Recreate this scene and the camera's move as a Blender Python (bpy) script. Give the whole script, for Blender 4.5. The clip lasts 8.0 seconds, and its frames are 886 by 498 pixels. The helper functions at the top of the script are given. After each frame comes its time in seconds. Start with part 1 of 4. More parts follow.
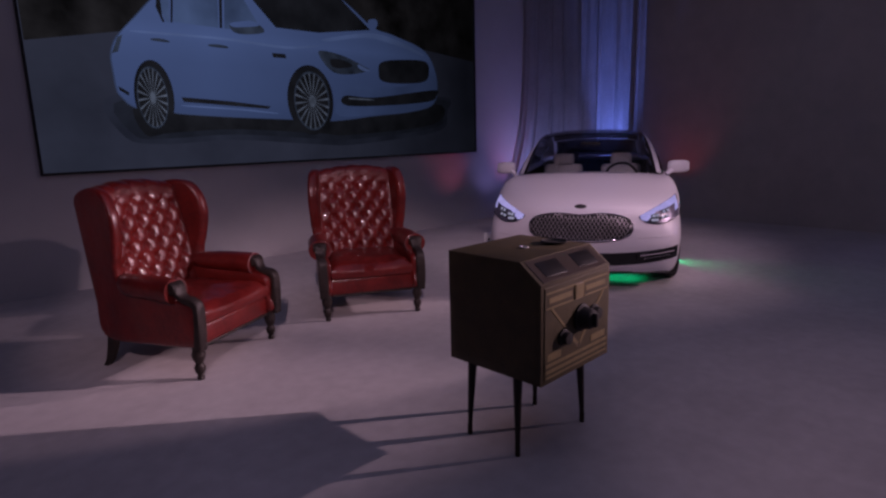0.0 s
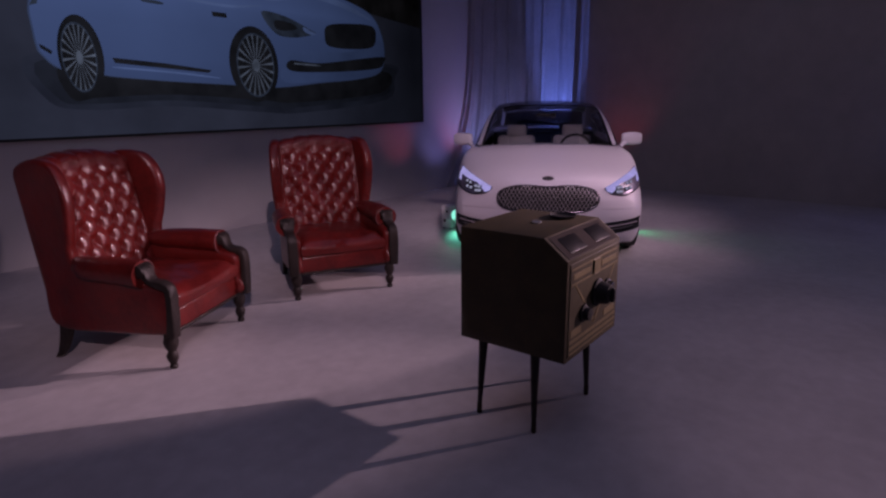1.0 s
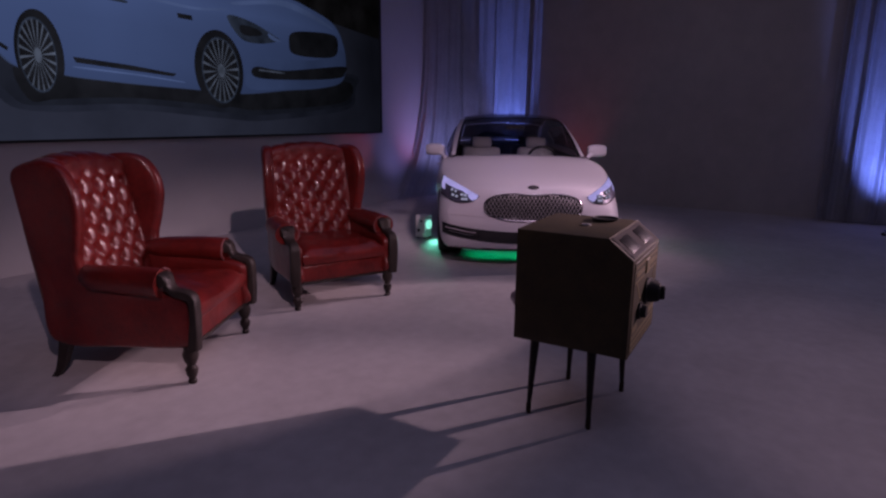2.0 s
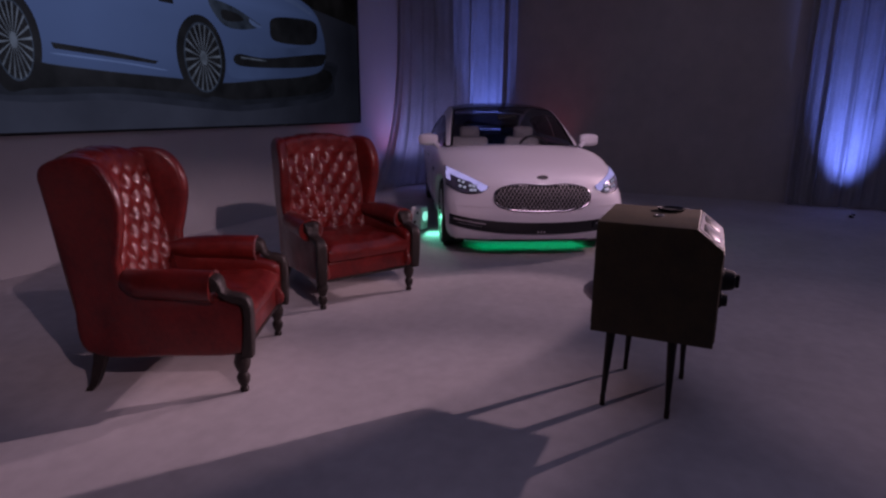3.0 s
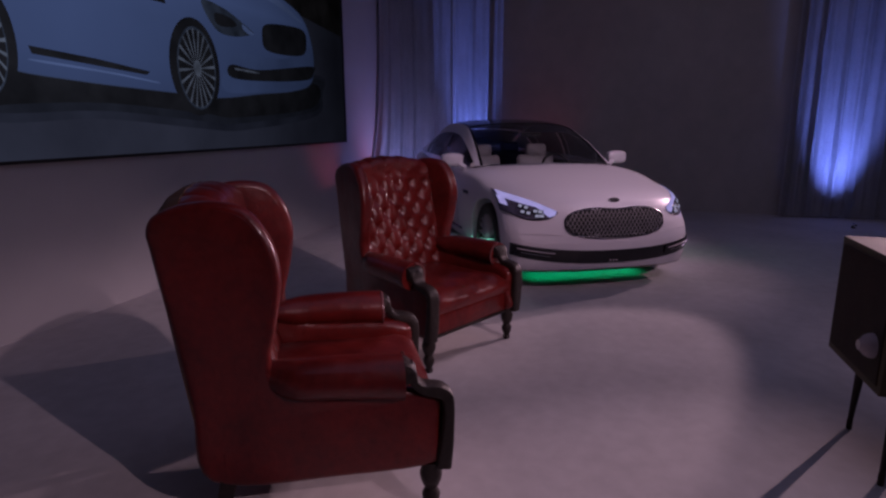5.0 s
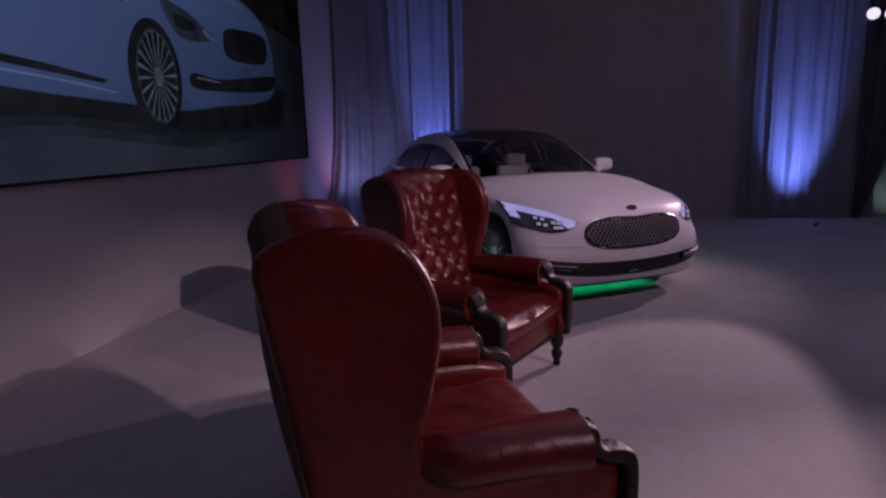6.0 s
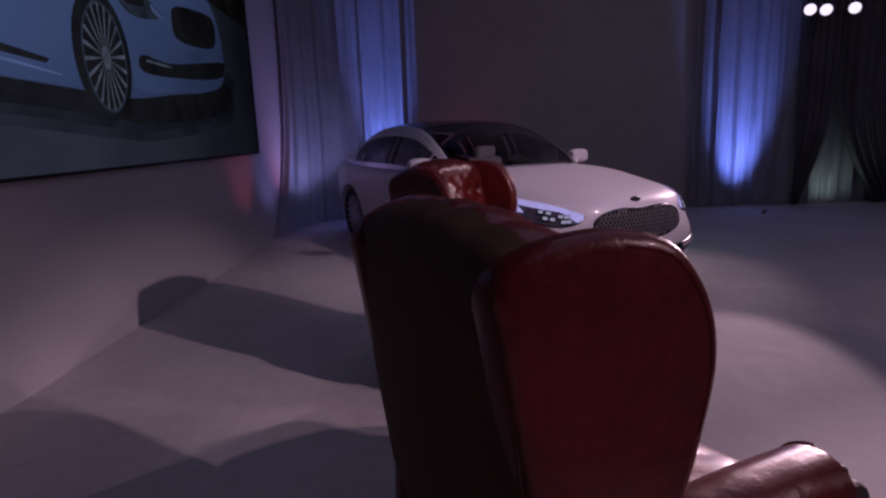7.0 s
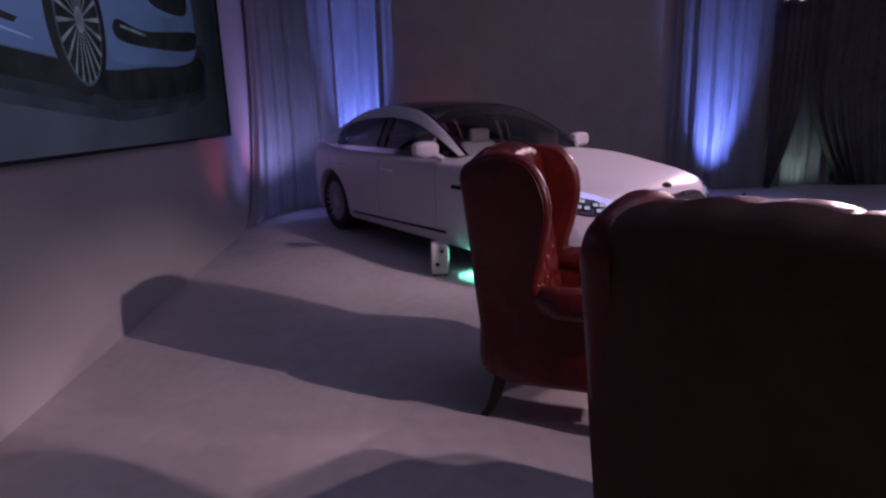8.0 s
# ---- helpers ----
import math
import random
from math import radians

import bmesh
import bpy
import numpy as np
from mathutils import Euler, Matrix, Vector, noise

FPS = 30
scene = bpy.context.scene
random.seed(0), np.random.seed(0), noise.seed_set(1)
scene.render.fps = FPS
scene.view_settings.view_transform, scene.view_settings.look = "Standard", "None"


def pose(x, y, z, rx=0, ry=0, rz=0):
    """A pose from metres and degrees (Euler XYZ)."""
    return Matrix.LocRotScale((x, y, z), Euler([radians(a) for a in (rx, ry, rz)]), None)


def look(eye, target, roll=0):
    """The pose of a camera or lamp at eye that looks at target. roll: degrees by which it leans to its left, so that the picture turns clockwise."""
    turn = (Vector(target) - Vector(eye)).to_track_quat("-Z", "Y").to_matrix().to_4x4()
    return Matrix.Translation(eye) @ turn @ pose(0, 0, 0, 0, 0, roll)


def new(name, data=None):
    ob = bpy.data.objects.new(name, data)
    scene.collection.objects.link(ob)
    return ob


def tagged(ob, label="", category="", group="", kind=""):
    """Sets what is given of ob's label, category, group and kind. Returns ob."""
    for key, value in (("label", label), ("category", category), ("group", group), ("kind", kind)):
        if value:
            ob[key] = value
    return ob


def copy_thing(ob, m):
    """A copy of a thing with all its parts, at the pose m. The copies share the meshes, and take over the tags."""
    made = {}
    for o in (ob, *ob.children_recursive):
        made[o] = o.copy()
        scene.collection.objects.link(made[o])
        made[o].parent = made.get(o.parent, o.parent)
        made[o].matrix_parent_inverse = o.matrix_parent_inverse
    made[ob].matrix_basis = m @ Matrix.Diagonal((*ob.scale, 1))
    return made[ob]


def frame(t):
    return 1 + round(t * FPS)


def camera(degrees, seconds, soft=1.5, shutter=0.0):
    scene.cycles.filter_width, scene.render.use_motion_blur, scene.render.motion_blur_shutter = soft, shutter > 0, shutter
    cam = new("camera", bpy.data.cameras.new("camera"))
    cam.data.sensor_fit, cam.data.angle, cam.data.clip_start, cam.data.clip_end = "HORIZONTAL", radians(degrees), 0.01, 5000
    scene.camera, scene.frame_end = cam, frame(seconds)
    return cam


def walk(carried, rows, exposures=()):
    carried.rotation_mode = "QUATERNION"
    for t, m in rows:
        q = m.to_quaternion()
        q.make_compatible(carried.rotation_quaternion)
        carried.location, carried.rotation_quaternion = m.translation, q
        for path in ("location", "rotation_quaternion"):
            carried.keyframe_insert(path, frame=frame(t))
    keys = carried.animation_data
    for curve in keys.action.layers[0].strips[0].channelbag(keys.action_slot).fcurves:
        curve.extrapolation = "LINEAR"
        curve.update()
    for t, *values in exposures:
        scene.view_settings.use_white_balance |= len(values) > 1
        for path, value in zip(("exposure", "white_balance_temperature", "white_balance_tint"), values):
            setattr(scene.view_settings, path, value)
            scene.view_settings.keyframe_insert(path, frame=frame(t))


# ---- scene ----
cam = camera(75.2, 8.0, 2.4)
PATH = [
    (0, (0.097, -0.065, 1.432), (1.471, 1.337, 1.049), -1.5),
    (0.5, (0.055, 0.101, 1.429), (1.487, 1.424, 0.984), -1.6),
    (1, (-0.08, 0.306, 1.441), (1.449, 1.5, 0.954), -0.7),
    (1.5, (-0.301, 0.524, 1.427), (1.339, 1.572, 0.968), 0.1),
    (2, (-0.445, 0.787, 1.398), (1.242, 1.768, 0.957), 0.5),
    (2.2, (-0.489, 0.904, 1.402), (1.204, 1.868, 0.952), 0.4),
    (3.3, (-0.671, 1.509, 1.403), (1.131, 2.24, 0.937), 0.1),
    (3.5, (-0.652, 1.609, 1.386), (1.174, 2.287, 0.933), -0.2),
    (4, (-0.562, 1.955, 1.379), (1.295, 2.561, 0.95), -0.3),
    (4.5, (-0.5, 2.354, 1.382), (1.361, 2.962, 0.972), -0.6),
    (4.7, (-0.482, 2.561, 1.408), (1.387, 3.139, 0.99), -0.2),
    (5.8, (-0.243, 3.412, 1.388), (1.68, 3.8, 1.0), -1.9),
    (6, (-0.165, 3.599, 1.364), (1.778, 3.889, 0.989), -1.7),
    (6.5, (0.0, 3.923, 1.371), (1.962, 4.044, 1.004), -1.8),
    (7, (0.152, 4.257, 1.34), (2.112, 4.268, 0.943), -2.1),
    (7.2, (0.222, 4.368, 1.322), (2.18, 4.358, 0.912), -2.2),
    (7.5, (0.384, 4.617, 1.316), (2.334, 4.546, 0.88), -2.5),
    (7.8, (0.499, 4.792, 1.324), (2.443, 4.647, 0.876), -2.5),
    (8, (0.571, 4.847, 1.342), (2.508, 4.656, 0.883), -1.7),
]
walk(cam, [(t, look(eye, target, roll)) for t, eye, target, roll in PATH], [(0.0, 0.02), (1.0, 0.0), (2.0, 0.03), (4.0, 0.03), (4.5, -0.03), (6.0, -0.14), (6.5, -0.08), (7.0, 0.06), (7.5, 0.42), (8.0, 0.60)])

# ---- light ----
world = bpy.data.worlds.new("world")
scene.world = world
world.use_nodes = True
world.node_tree.nodes["Background"].inputs[0].default_value = (0.35, 0.32, 0.5, 1)
world.node_tree.nodes["Background"].inputs[1].default_value = 0.012
scene.view_settings.exposure = 0.0


def spot(name, eye, target, watts, colour, degrees, blend, size):
    lamp = bpy.data.lights.new(name, "SPOT")
    lamp.energy, lamp.color, lamp.spot_size, lamp.spot_blend, lamp.shadow_soft_size = watts, colour, radians(degrees), blend, size
    ob = new(name, lamp)
    ob.matrix_world = look(eye, target)
    return ob


KEY = (1.0, 0.645, 0.79)
# two lamps of the rig beside the car: a wide flood and a tight beam on the chairs; a far profile lamp on chairs and wall
spot("flood_spot", (7.9, -2.45, 2.80), (-1.3, 4.80, 0.0), 2500, KEY, 20.0, 1.0, 0.05)
spot("beam_spot", (8.82, -1.05, 2.86), (1.75, 3.75, 0.0), 790, KEY, 16.8, 0.30, 0.05)
spot("wash_spot", (8.84, -1.70, 2.90), (4.0, 3.8, 0.0), 480, KEY, 30, 1.0, 0.05)
far = spot("profile_spot", (-2.0, -2.9, 4.3), (3.95, 5.20, 0.0), 1300, KEY, 14, 1.0, 0.05)
far.matrix_world = far.matrix_world @ Matrix.Diagonal((1.45, 1.0, 1.0, 1.0))
spot("chair_spot", (-2.0, -2.9, 4.9), (1.40, 3.95, 0.65), 600, KEY, 15, 0.7, 0.05)
# dim front wash on the near floor
spot("front_spot", (-2.0, -2.9, 4.3), (2.8, -0.05, 0.0), 290, KEY, 25, 1.0, 0.05)
bonnet = spot("car_spot", (1.2, -0.8, 5.2), (5.65, 3.15, 0.72), 900, (1.0, 0.66, 0.86), 22.5, 1.0, 0.20)
bonnet.matrix_world = bonnet.matrix_world @ Matrix.Diagonal((1.60, 1.0, 1.0, 1.0))
# dim blue-violet fill high over the floor, no fixture: added for ambient light
ambient = bpy.data.lights.new("house_light", "AREA")
ambient.energy, ambient.color, ambient.shape, ambient.size, ambient.size_y = 56, (0.65, 0.565, 0.98), "RECTANGLE", 9.0, 7.0
new("house_light", ambient).matrix_world = pose(2.5, 0.5, 5.9)
# coloured floor cans: blue on the two sheer drapes, red on wall and backdrop, green under the car
BLUE, RED, GREEN = (0.17, 0.24, 1.0), (1.0, 0.07, 0.12), (0.0, 1.0, 0.36)
for eye, target, watts, degrees, wide in (((9.25, 5.20, 0.20), (9.46, 5.16, 1.45), 720, 60, 0.62), ((8.58, -0.45, 0.085), (9.45, -0.45, 1.30), 340, 84, 0.48)):
    tall = spot("blue_uplight", eye, target, watts, BLUE, degrees, 1.0, 0.06)
    tall.matrix_world = tall.matrix_world @ Matrix.Diagonal((wide, 1.0, 1.0, 1.0))
PINK = (1.0, 0.16, 0.30)
spot("red_uplight", (7.10, 5.75, 0.3), (6.78, 6.57, 1.05), 6, PINK, 58, 1.0, 0.10)
spot("red_uplight", (8.15, 6.02, 0.3), (8.25, 6.57, 1.35), 9, PINK, 70, 1.0, 0.10)
spot("violet_uplight", (7.70, 5.85, 0.25), (7.82, 6.57, 1.25), 9.5, (0.40, 0.32, 1.0), 92, 1.0, 0.10)
# added lamp: stands in for the blue can's spill on the drape
spot("violet_uplight", (8.72, 5.78, 0.25), (8.80, 6.45, 2.3), 52, (0.40, 0.38, 1.0), 112, 1.0, 0.10)
spot("green_uplight", (9.10, -1.80, 0.12), (9.46, -1.90, 0.5), 2.7, (0.72, 1.0, 0.93), 130, 1.0, 0.08)
spot("red_uplight", (9.10, 3.95, 0.3), (9.68, 3.95, 1.7), 5, RED, 75, 1.0, 0.08)

# ---- materials ----


def material(name, colour, rough=0.5, metal=0.0, scale=6.0, vary=0.12, bump=0.0, bump_scale=60.0, coat=0.0, dark=None, gloss_vary=0.2, lumps=0.0):
    """Colour broken up by noise at two scales, with uneven gloss and fine relief."""
    m = bpy.data.materials.new(name)
    m.use_nodes = True
    nt = m.node_tree
    b = nt.nodes["Principled BSDF"]
    co = nt.nodes.new("ShaderNodeTexCoord")
    n1, n2 = nt.nodes.new("ShaderNodeTexNoise"), nt.nodes.new("ShaderNodeTexNoise")
    n1.inputs["Scale"].default_value, n2.inputs["Scale"].default_value = scale, scale * 7.3
    n1.inputs["Detail"].default_value, n2.inputs["Detail"].default_value = 5, 4
    mixn = nt.nodes.new("ShaderNodeMix")
    mixn.inputs[0].default_value = 0.4
    ramp = nt.nodes.new("ShaderNodeValToRGB")
    lo = dark or tuple(c * (1 - vary) for c in colour)
    hi = tuple(min(1, c * (1 + vary)) for c in colour)
    ramp.color_ramp.elements[0].position, ramp.color_ramp.elements[1].position = 0.32, 0.68
    ramp.color_ramp.elements[0].color, ramp.color_ramp.elements[1].color = (*lo, 1), (*hi, 1)
    for n in (n1, n2):
        nt.links.new(co.outputs["Object"], n.inputs["Vector"])
    nt.links.new(n1.outputs[0], mixn.inputs[2])
    nt.links.new(n2.outputs[0], mixn.inputs[3])
    nt.links.new(mixn.outputs[0], ramp.inputs[0])
    nt.links.new(ramp.outputs[0], b.inputs["Base Color"])
    rr = nt.nodes.new("ShaderNodeMapRange")
    rr.inputs["To Min"].default_value, rr.inputs["To Max"].default_value = max(0.03, rough * (1 - gloss_vary)), min(1, rough * (1 + gloss_vary))
    nt.links.new(n2.outputs[0], rr.inputs["Value"])
    nt.links.new(rr.outputs[0], b.inputs["Roughness"])
    b.inputs["Metallic"].default_value = metal
    b.inputs["Coat Weight"].default_value = coat
    b.inputs["Coat Roughness"].default_value = 0.08
    if bump:
        n3, bp = nt.nodes.new("ShaderNodeTexNoise"), nt.nodes.new("ShaderNodeBump")
        n3.inputs["Scale"].default_value, n3.inputs["Detail"].default_value = bump_scale, 6
        nt.links.new(co.outputs["Object"], n3.inputs["Vector"])
        nt.links.new(n3.outputs[0], bp.inputs["Height"])
        bp.inputs["Strength"].default_value, bp.inputs["Distance"].default_value = bump, 0.01
        nt.links.new(bp.outputs[0], b.inputs["Normal"])
        if lumps:
            n4, soft = nt.nodes.new("ShaderNodeTexNoise"), nt.nodes.new("ShaderNodeBump")
            n4.inputs["Scale"].default_value, n4.inputs["Detail"].default_value, n4.inputs["Distortion"].default_value = 9.0, 3, 0.0
            nt.links.new(co.outputs["Object"], n4.inputs["Vector"])
            nt.links.new(n4.outputs[0], soft.inputs["Height"])
            soft.inputs["Strength"].default_value, soft.inputs["Distance"].default_value = lumps, 0.04
            nt.links.new(soft.outputs[0], bp.inputs["Normal"])
    return m


def glass(name, tint, rough=0.02):
    m = bpy.data.materials.new(name)
    m.use_nodes = True
    nt = m.node_tree
    nt.nodes.remove(nt.nodes["Principled BSDF"])
    t, g, mix, fr, gain = (nt.nodes.new(k) for k in ("ShaderNodeBsdfTransparent", "ShaderNodeBsdfGlossy", "ShaderNodeMixShader", "ShaderNodeLayerWeight", "ShaderNodeMapRange"))
    t.inputs[0].default_value = (*tint, 1)
    g.inputs["Roughness"].default_value = rough
    fr.inputs["Blend"].default_value = 0.25
    gain.inputs["To Min"].default_value, gain.inputs["To Max"].default_value = 0.03, 0.45
    nt.links.new(fr.outputs["Facing"], gain.inputs["Value"])
    nt.links.new(gain.outputs[0], mix.inputs[0])
    nt.links.new(t.outputs[0], mix.inputs[1])
    nt.links.new(g.outputs[0], mix.inputs[2])
    nt.links.new(mix.outputs[0], nt.nodes["Material Output"].inputs[0])
    return m


def light_material(name, colour, strength, vary=0.0, scale=2.0):
    """A surface that gives off light: lamp lenses and the lit display."""
    m = bpy.data.materials.new(name)
    m.use_nodes = True
    nt = m.node_tree
    nt.nodes.remove(nt.nodes["Principled BSDF"])
    e = nt.nodes.new("ShaderNodeEmission")
    e.inputs[0].default_value, e.inputs[1].default_value = (*colour, 1), strength
    if vary:
        co, n, ramp = (nt.nodes.new(k) for k in ("ShaderNodeTexCoord", "ShaderNodeTexNoise", "ShaderNodeValToRGB"))
        n.inputs["Scale"].default_value, n.inputs["Detail"].default_value = scale, 6
        ramp.color_ramp.elements[0].position, ramp.color_ramp.elements[1].position = 0.3, 0.72
        ramp.color_ramp.elements[0].color = (*(c * (1 - vary) for c in colour), 1)
        ramp.color_ramp.elements[1].color = (*(c * (1 + vary) for c in colour), 1)
        nt.links.new(co.outputs["Object"], n.inputs["Vector"])
        nt.links.new(n.outputs[0], ramp.inputs[0])
        nt.links.new(ramp.outputs[0], e.inputs[0])
    nt.links.new(e.outputs[0], nt.nodes["Material Output"].inputs[0])
    return m


FLOOR = material("painted_concrete", (0.52, 0.50, 0.50), 0.72, scale=1.5, vary=0.15, bump=0.06, bump_scale=14)
FLOOR.node_tree.nodes["Principled BSDF"].inputs["Specular IOR Level"].default_value = 0.22
WALL = material("white_wall_paint", (0.47, 0.465, 0.475), 0.7, scale=0.8, vary=0.05, bump=0.05, bump_scale=40)
GREY = material("grey_backdrop_cloth", (0.45, 0.42, 0.39), 0.9, scale=0.7, vary=0.12, bump=0.1, bump_scale=30)
# black cloth lifted to grey: haze from the lamps is in the colour
HAZED_CLOTH = material("hazed_black_cloth", (0.27, 0.255, 0.26), 0.9, scale=2, vary=0.3, bump=0.15, bump_scale=90)
SHEER = material("pale_voile", (0.55, 0.55, 0.58), 0.8, scale=3, vary=0.1, bump=0.1, bump_scale=120)
CEIL = material("dark_ceiling", (0.03, 0.03, 0.03), 0.9, scale=1, vary=0.2)
LEATHER = material("oxblood_leather", (0.120, 0.0100, 0.0080), 0.33, scale=5, vary=0.22, bump=0.12, bump_scale=120, coat=0.20, dark=(0.060, 0.0050, 0.0042), lumps=0.16)
LEATHER.node_tree.nodes["Principled BSDF"].inputs["Specular IOR Level"].default_value = 0.4
DARK_WOOD = material("dark_carved_wood", (0.020, 0.015, 0.013), 0.46, scale=14, vary=0.4, bump=0.5, bump_scale=60)
DARK_WOOD.node_tree.nodes["Principled BSDF"].inputs["Specular IOR Level"].default_value = 0.3
# outside back only: darker and browner than the rest of the leather
BACK_BROWN = material("dark_brown_back", (0.074, 0.035, 0.017), 0.78, scale=6, vary=0.25, bump=0.12, bump_scale=120)
# pinker than the hide: the welt's highlight is put into this colour
WELT = material("highlit_welt", (0.16, 0.06, 0.06), 0.16, scale=20, vary=0.15, coat=0.5)
BUTTON = material("leather_button", (0.09, 0.007, 0.007), 0.5, scale=20, vary=0.2)
BRASS = material("aged_brass", (0.035, 0.026, 0.018), 0.5, metal=0.6, scale=20, vary=0.2)
WALNUT = material("brown_veneer", (0.056, 0.040, 0.014), 0.62, scale=9, vary=0.35, bump=0.08, bump_scale=90)
GOLD = material("dull_gold_inlay", (0.20, 0.155, 0.072), 0.5, metal=0.0, scale=18, vary=0.25)
BLACK = material("black_plastic", (0.008, 0.007, 0.007), 0.72, scale=14, vary=0.3)
PALE_PLASTIC = material("cream_plastic", (0.42, 0.38, 0.40), 0.25, scale=12, vary=0.15)
PAINT = material("pearl_white_paint", (0.72, 0.70, 0.74), 0.42, scale=0.6, vary=0.012, coat=0.35, gloss_vary=0.03)
TRIM_BLACK = material("gloss_black_trim", (0.012, 0.012, 0.014), 0.18, scale=10, vary=0.2)
DIAL = material("dull_dial_glass", (0.012, 0.011, 0.012), 0.36, scale=10, vary=0.3)
DIAL.node_tree.nodes["Principled BSDF"].inputs["Specular IOR Level"].default_value = 0.22
CHROME = material("chrome", (0.75, 0.75, 0.77), 0.12, metal=1.0, scale=12, vary=0.04)
RIM = material("alloy_rim", (0.55, 0.55, 0.57), 0.35, metal=0.35, scale=12, vary=0.08)
TYRE = material("tyre_rubber", (0.018, 0.018, 0.018), 0.75, scale=30, vary=0.3, bump=0.2, bump_scale=150)
CABIN = material("dark_cabin_trim", (0.02, 0.018, 0.018), 0.6, scale=10, vary=0.2)
SEAT = material("ivory_seat_leather", (0.78, 0.75, 0.73), 0.45, scale=9, vary=0.08, bump=0.1, bump_scale=120)
# darkened copy of the seat leather, so the rear row hardly shows
SEAT_DARKENED = material("darkened_seat_leather", (0.07, 0.065, 0.065), 0.5, scale=9, vary=0.1, bump=0.1, bump_scale=120)
WINDSCREEN = glass("windscreen_glass", (0.90, 0.91, 0.92))
TINTED = glass("tinted_glass", (0.36, 0.37, 0.40))
PRIVACY = glass("privacy_glass", (0.13, 0.135, 0.15))
# red lens paled to pink: its bright glint is put into the colour
GLINT_LENS = material("glint_lens", (0.62, 0.22, 0.26), 0.15, scale=10, vary=0.1, coat=0.6)
LED = light_material("headlamp_led", (0.48, 0.42, 0.90), 0.70, 0.12, 9.0)
BULB = light_material("headlamp_bulb", (0.46, 0.44, 0.66), 0.55)
MESH = material("satin_grille_mesh", (0.56, 0.54, 0.55), 0.34, metal=0.85, scale=30, vary=0.3)
TRIM_CHROME = material("dark_chrome", (0.20, 0.19, 0.21), 0.2, metal=1.0, scale=12, vary=0.1)
LAMP_BASE = material("lamp_reflector", (0.13, 0.12, 0.17), 0.3, metal=0.3, scale=40, vary=0.5)

# ---- building helpers ----


def smoothstep(a, b, x):
    t = min(1, max(0, (x - a) / (b - a)))
    return t * t * (3 - 2 * t)


def link(name, bm, mat, smooth=35):
    bmesh.ops.recalc_face_normals(bm, faces=bm.faces[:])
    me = bpy.data.meshes.new(name)
    bm.to_mesh(me)
    bm.free()
    me.materials.append(mat)
    if smooth:
        me.shade_smooth()
        me.set_sharp_from_angle(angle=radians(smooth))
    return new(name, me)


def part(name, bm, mat, parent, label="", smooth=35):
    ob = link(name, bm, mat, smooth)
    ob.parent = parent
    return tagged(ob, label)


def thing(name, label, category, at, group="", kind=""):
    ob = new(name)
    ob.empty_display_size = 0.1
    ob.matrix_world = at
    return tagged(ob, label, category, group, kind)


def box(lo, hi, bevel=0.0, segments=2, bm=None):
    bm = bm or bmesh.new()
    lo, hi = Vector(lo), Vector(hi)
    geo = bmesh.ops.create_cube(bm, size=1, matrix=Matrix.Translation((lo + hi) / 2) @ Matrix.Diagonal((*(hi - lo), 1)))
    if bevel:
        edges = list({e for v in geo["verts"] for e in v.link_edges})
        bmesh.ops.bevel(bm, geom=edges, offset=bevel, segments=segments, affect="EDGES", profile=0.5)
    return bm


def sheet(grid, closed_u=False, closed_v=False, bm=None):
    """Quads over a grid of points."""
    bm = bm or bmesh.new()
    rows = [[bm.verts.new(p) for p in row] for row in grid]
    nu, nv = len(rows), len(rows[0])
    for i in range(nu if closed_u else nu - 1):
        for j in range(nv if closed_v else nv - 1):
            a, b, c, d = rows[i][j], rows[(i + 1) % nu][j], rows[(i + 1) % nu][(j + 1) % nv], rows[i][(j + 1) % nv]
            try:
                bm.faces.new((a, b, c, d))
            except ValueError:
                pass
    return bm, rows


def loft(rings, cap=True, bm=None):
    bm, rows = sheet(rings, closed_v=True, bm=bm)
    if cap:
        bm.faces.new(rows[0])
        bm.faces.new(rows[-1])
    return bm


def lathe(profile, steps=20, m=Matrix(), bm=None):
    """Turns a profile of (radius, height) round z."""
    rings = [[m @ Vector((r * math.cos(2 * math.pi * k / steps), r * math.sin(2 * math.pi * k / steps), z)) for k in range(steps)] for r, z in profile]
    return loft(rings, bm=bm)


def spline(points, n, closed=False):
    """A smooth line through the points."""
    P = [np.array(p, float) for p in points]
    if not closed:
        P = [2 * P[0] - P[1], *P, 2 * P[-1] - P[-2]]
        spans = len(P) - 3
    else:
        P = [P[-1], *P, P[0], P[1]]
        spans = len(P) - 3
    out = []
    total = n if closed else n - 1
    for k in range(n):
        u = k / total * spans
        i = min(int(u), spans - 1)
        t = u - i
        a, b, c, d = P[i:i + 4]
        out.append(0.5 * (2 * b + (c - a) * t + (2 * a - 5 * b + 4 * c - d) * t * t + (3 * b - a - 3 * c + d) * t ** 3))
    return out


def tube(points, radius, steps=8, bm=None):
    """A round bar along a line of points; radius may be one number or one for each point."""
    pts = [Vector(p) for p in points]
    rad = radius if isinstance(radius, (list, tuple)) else [radius] * len(pts)
    rings, side = [], None
    for i, p in enumerate(pts):
        way = (pts[min(i + 1, len(pts) - 1)] - pts[max(i - 1, 0)]).normalized()
        side = (side - way * side.dot(way)).normalized() if side else way.orthogonal().normalized()
        up = way.cross(side)
        rings.append([p + rad[i] * (math.cos(a) * side + math.sin(a) * up) for a in (2 * math.pi * k / steps for k in range(steps))])
    return loft(rings, bm=bm)


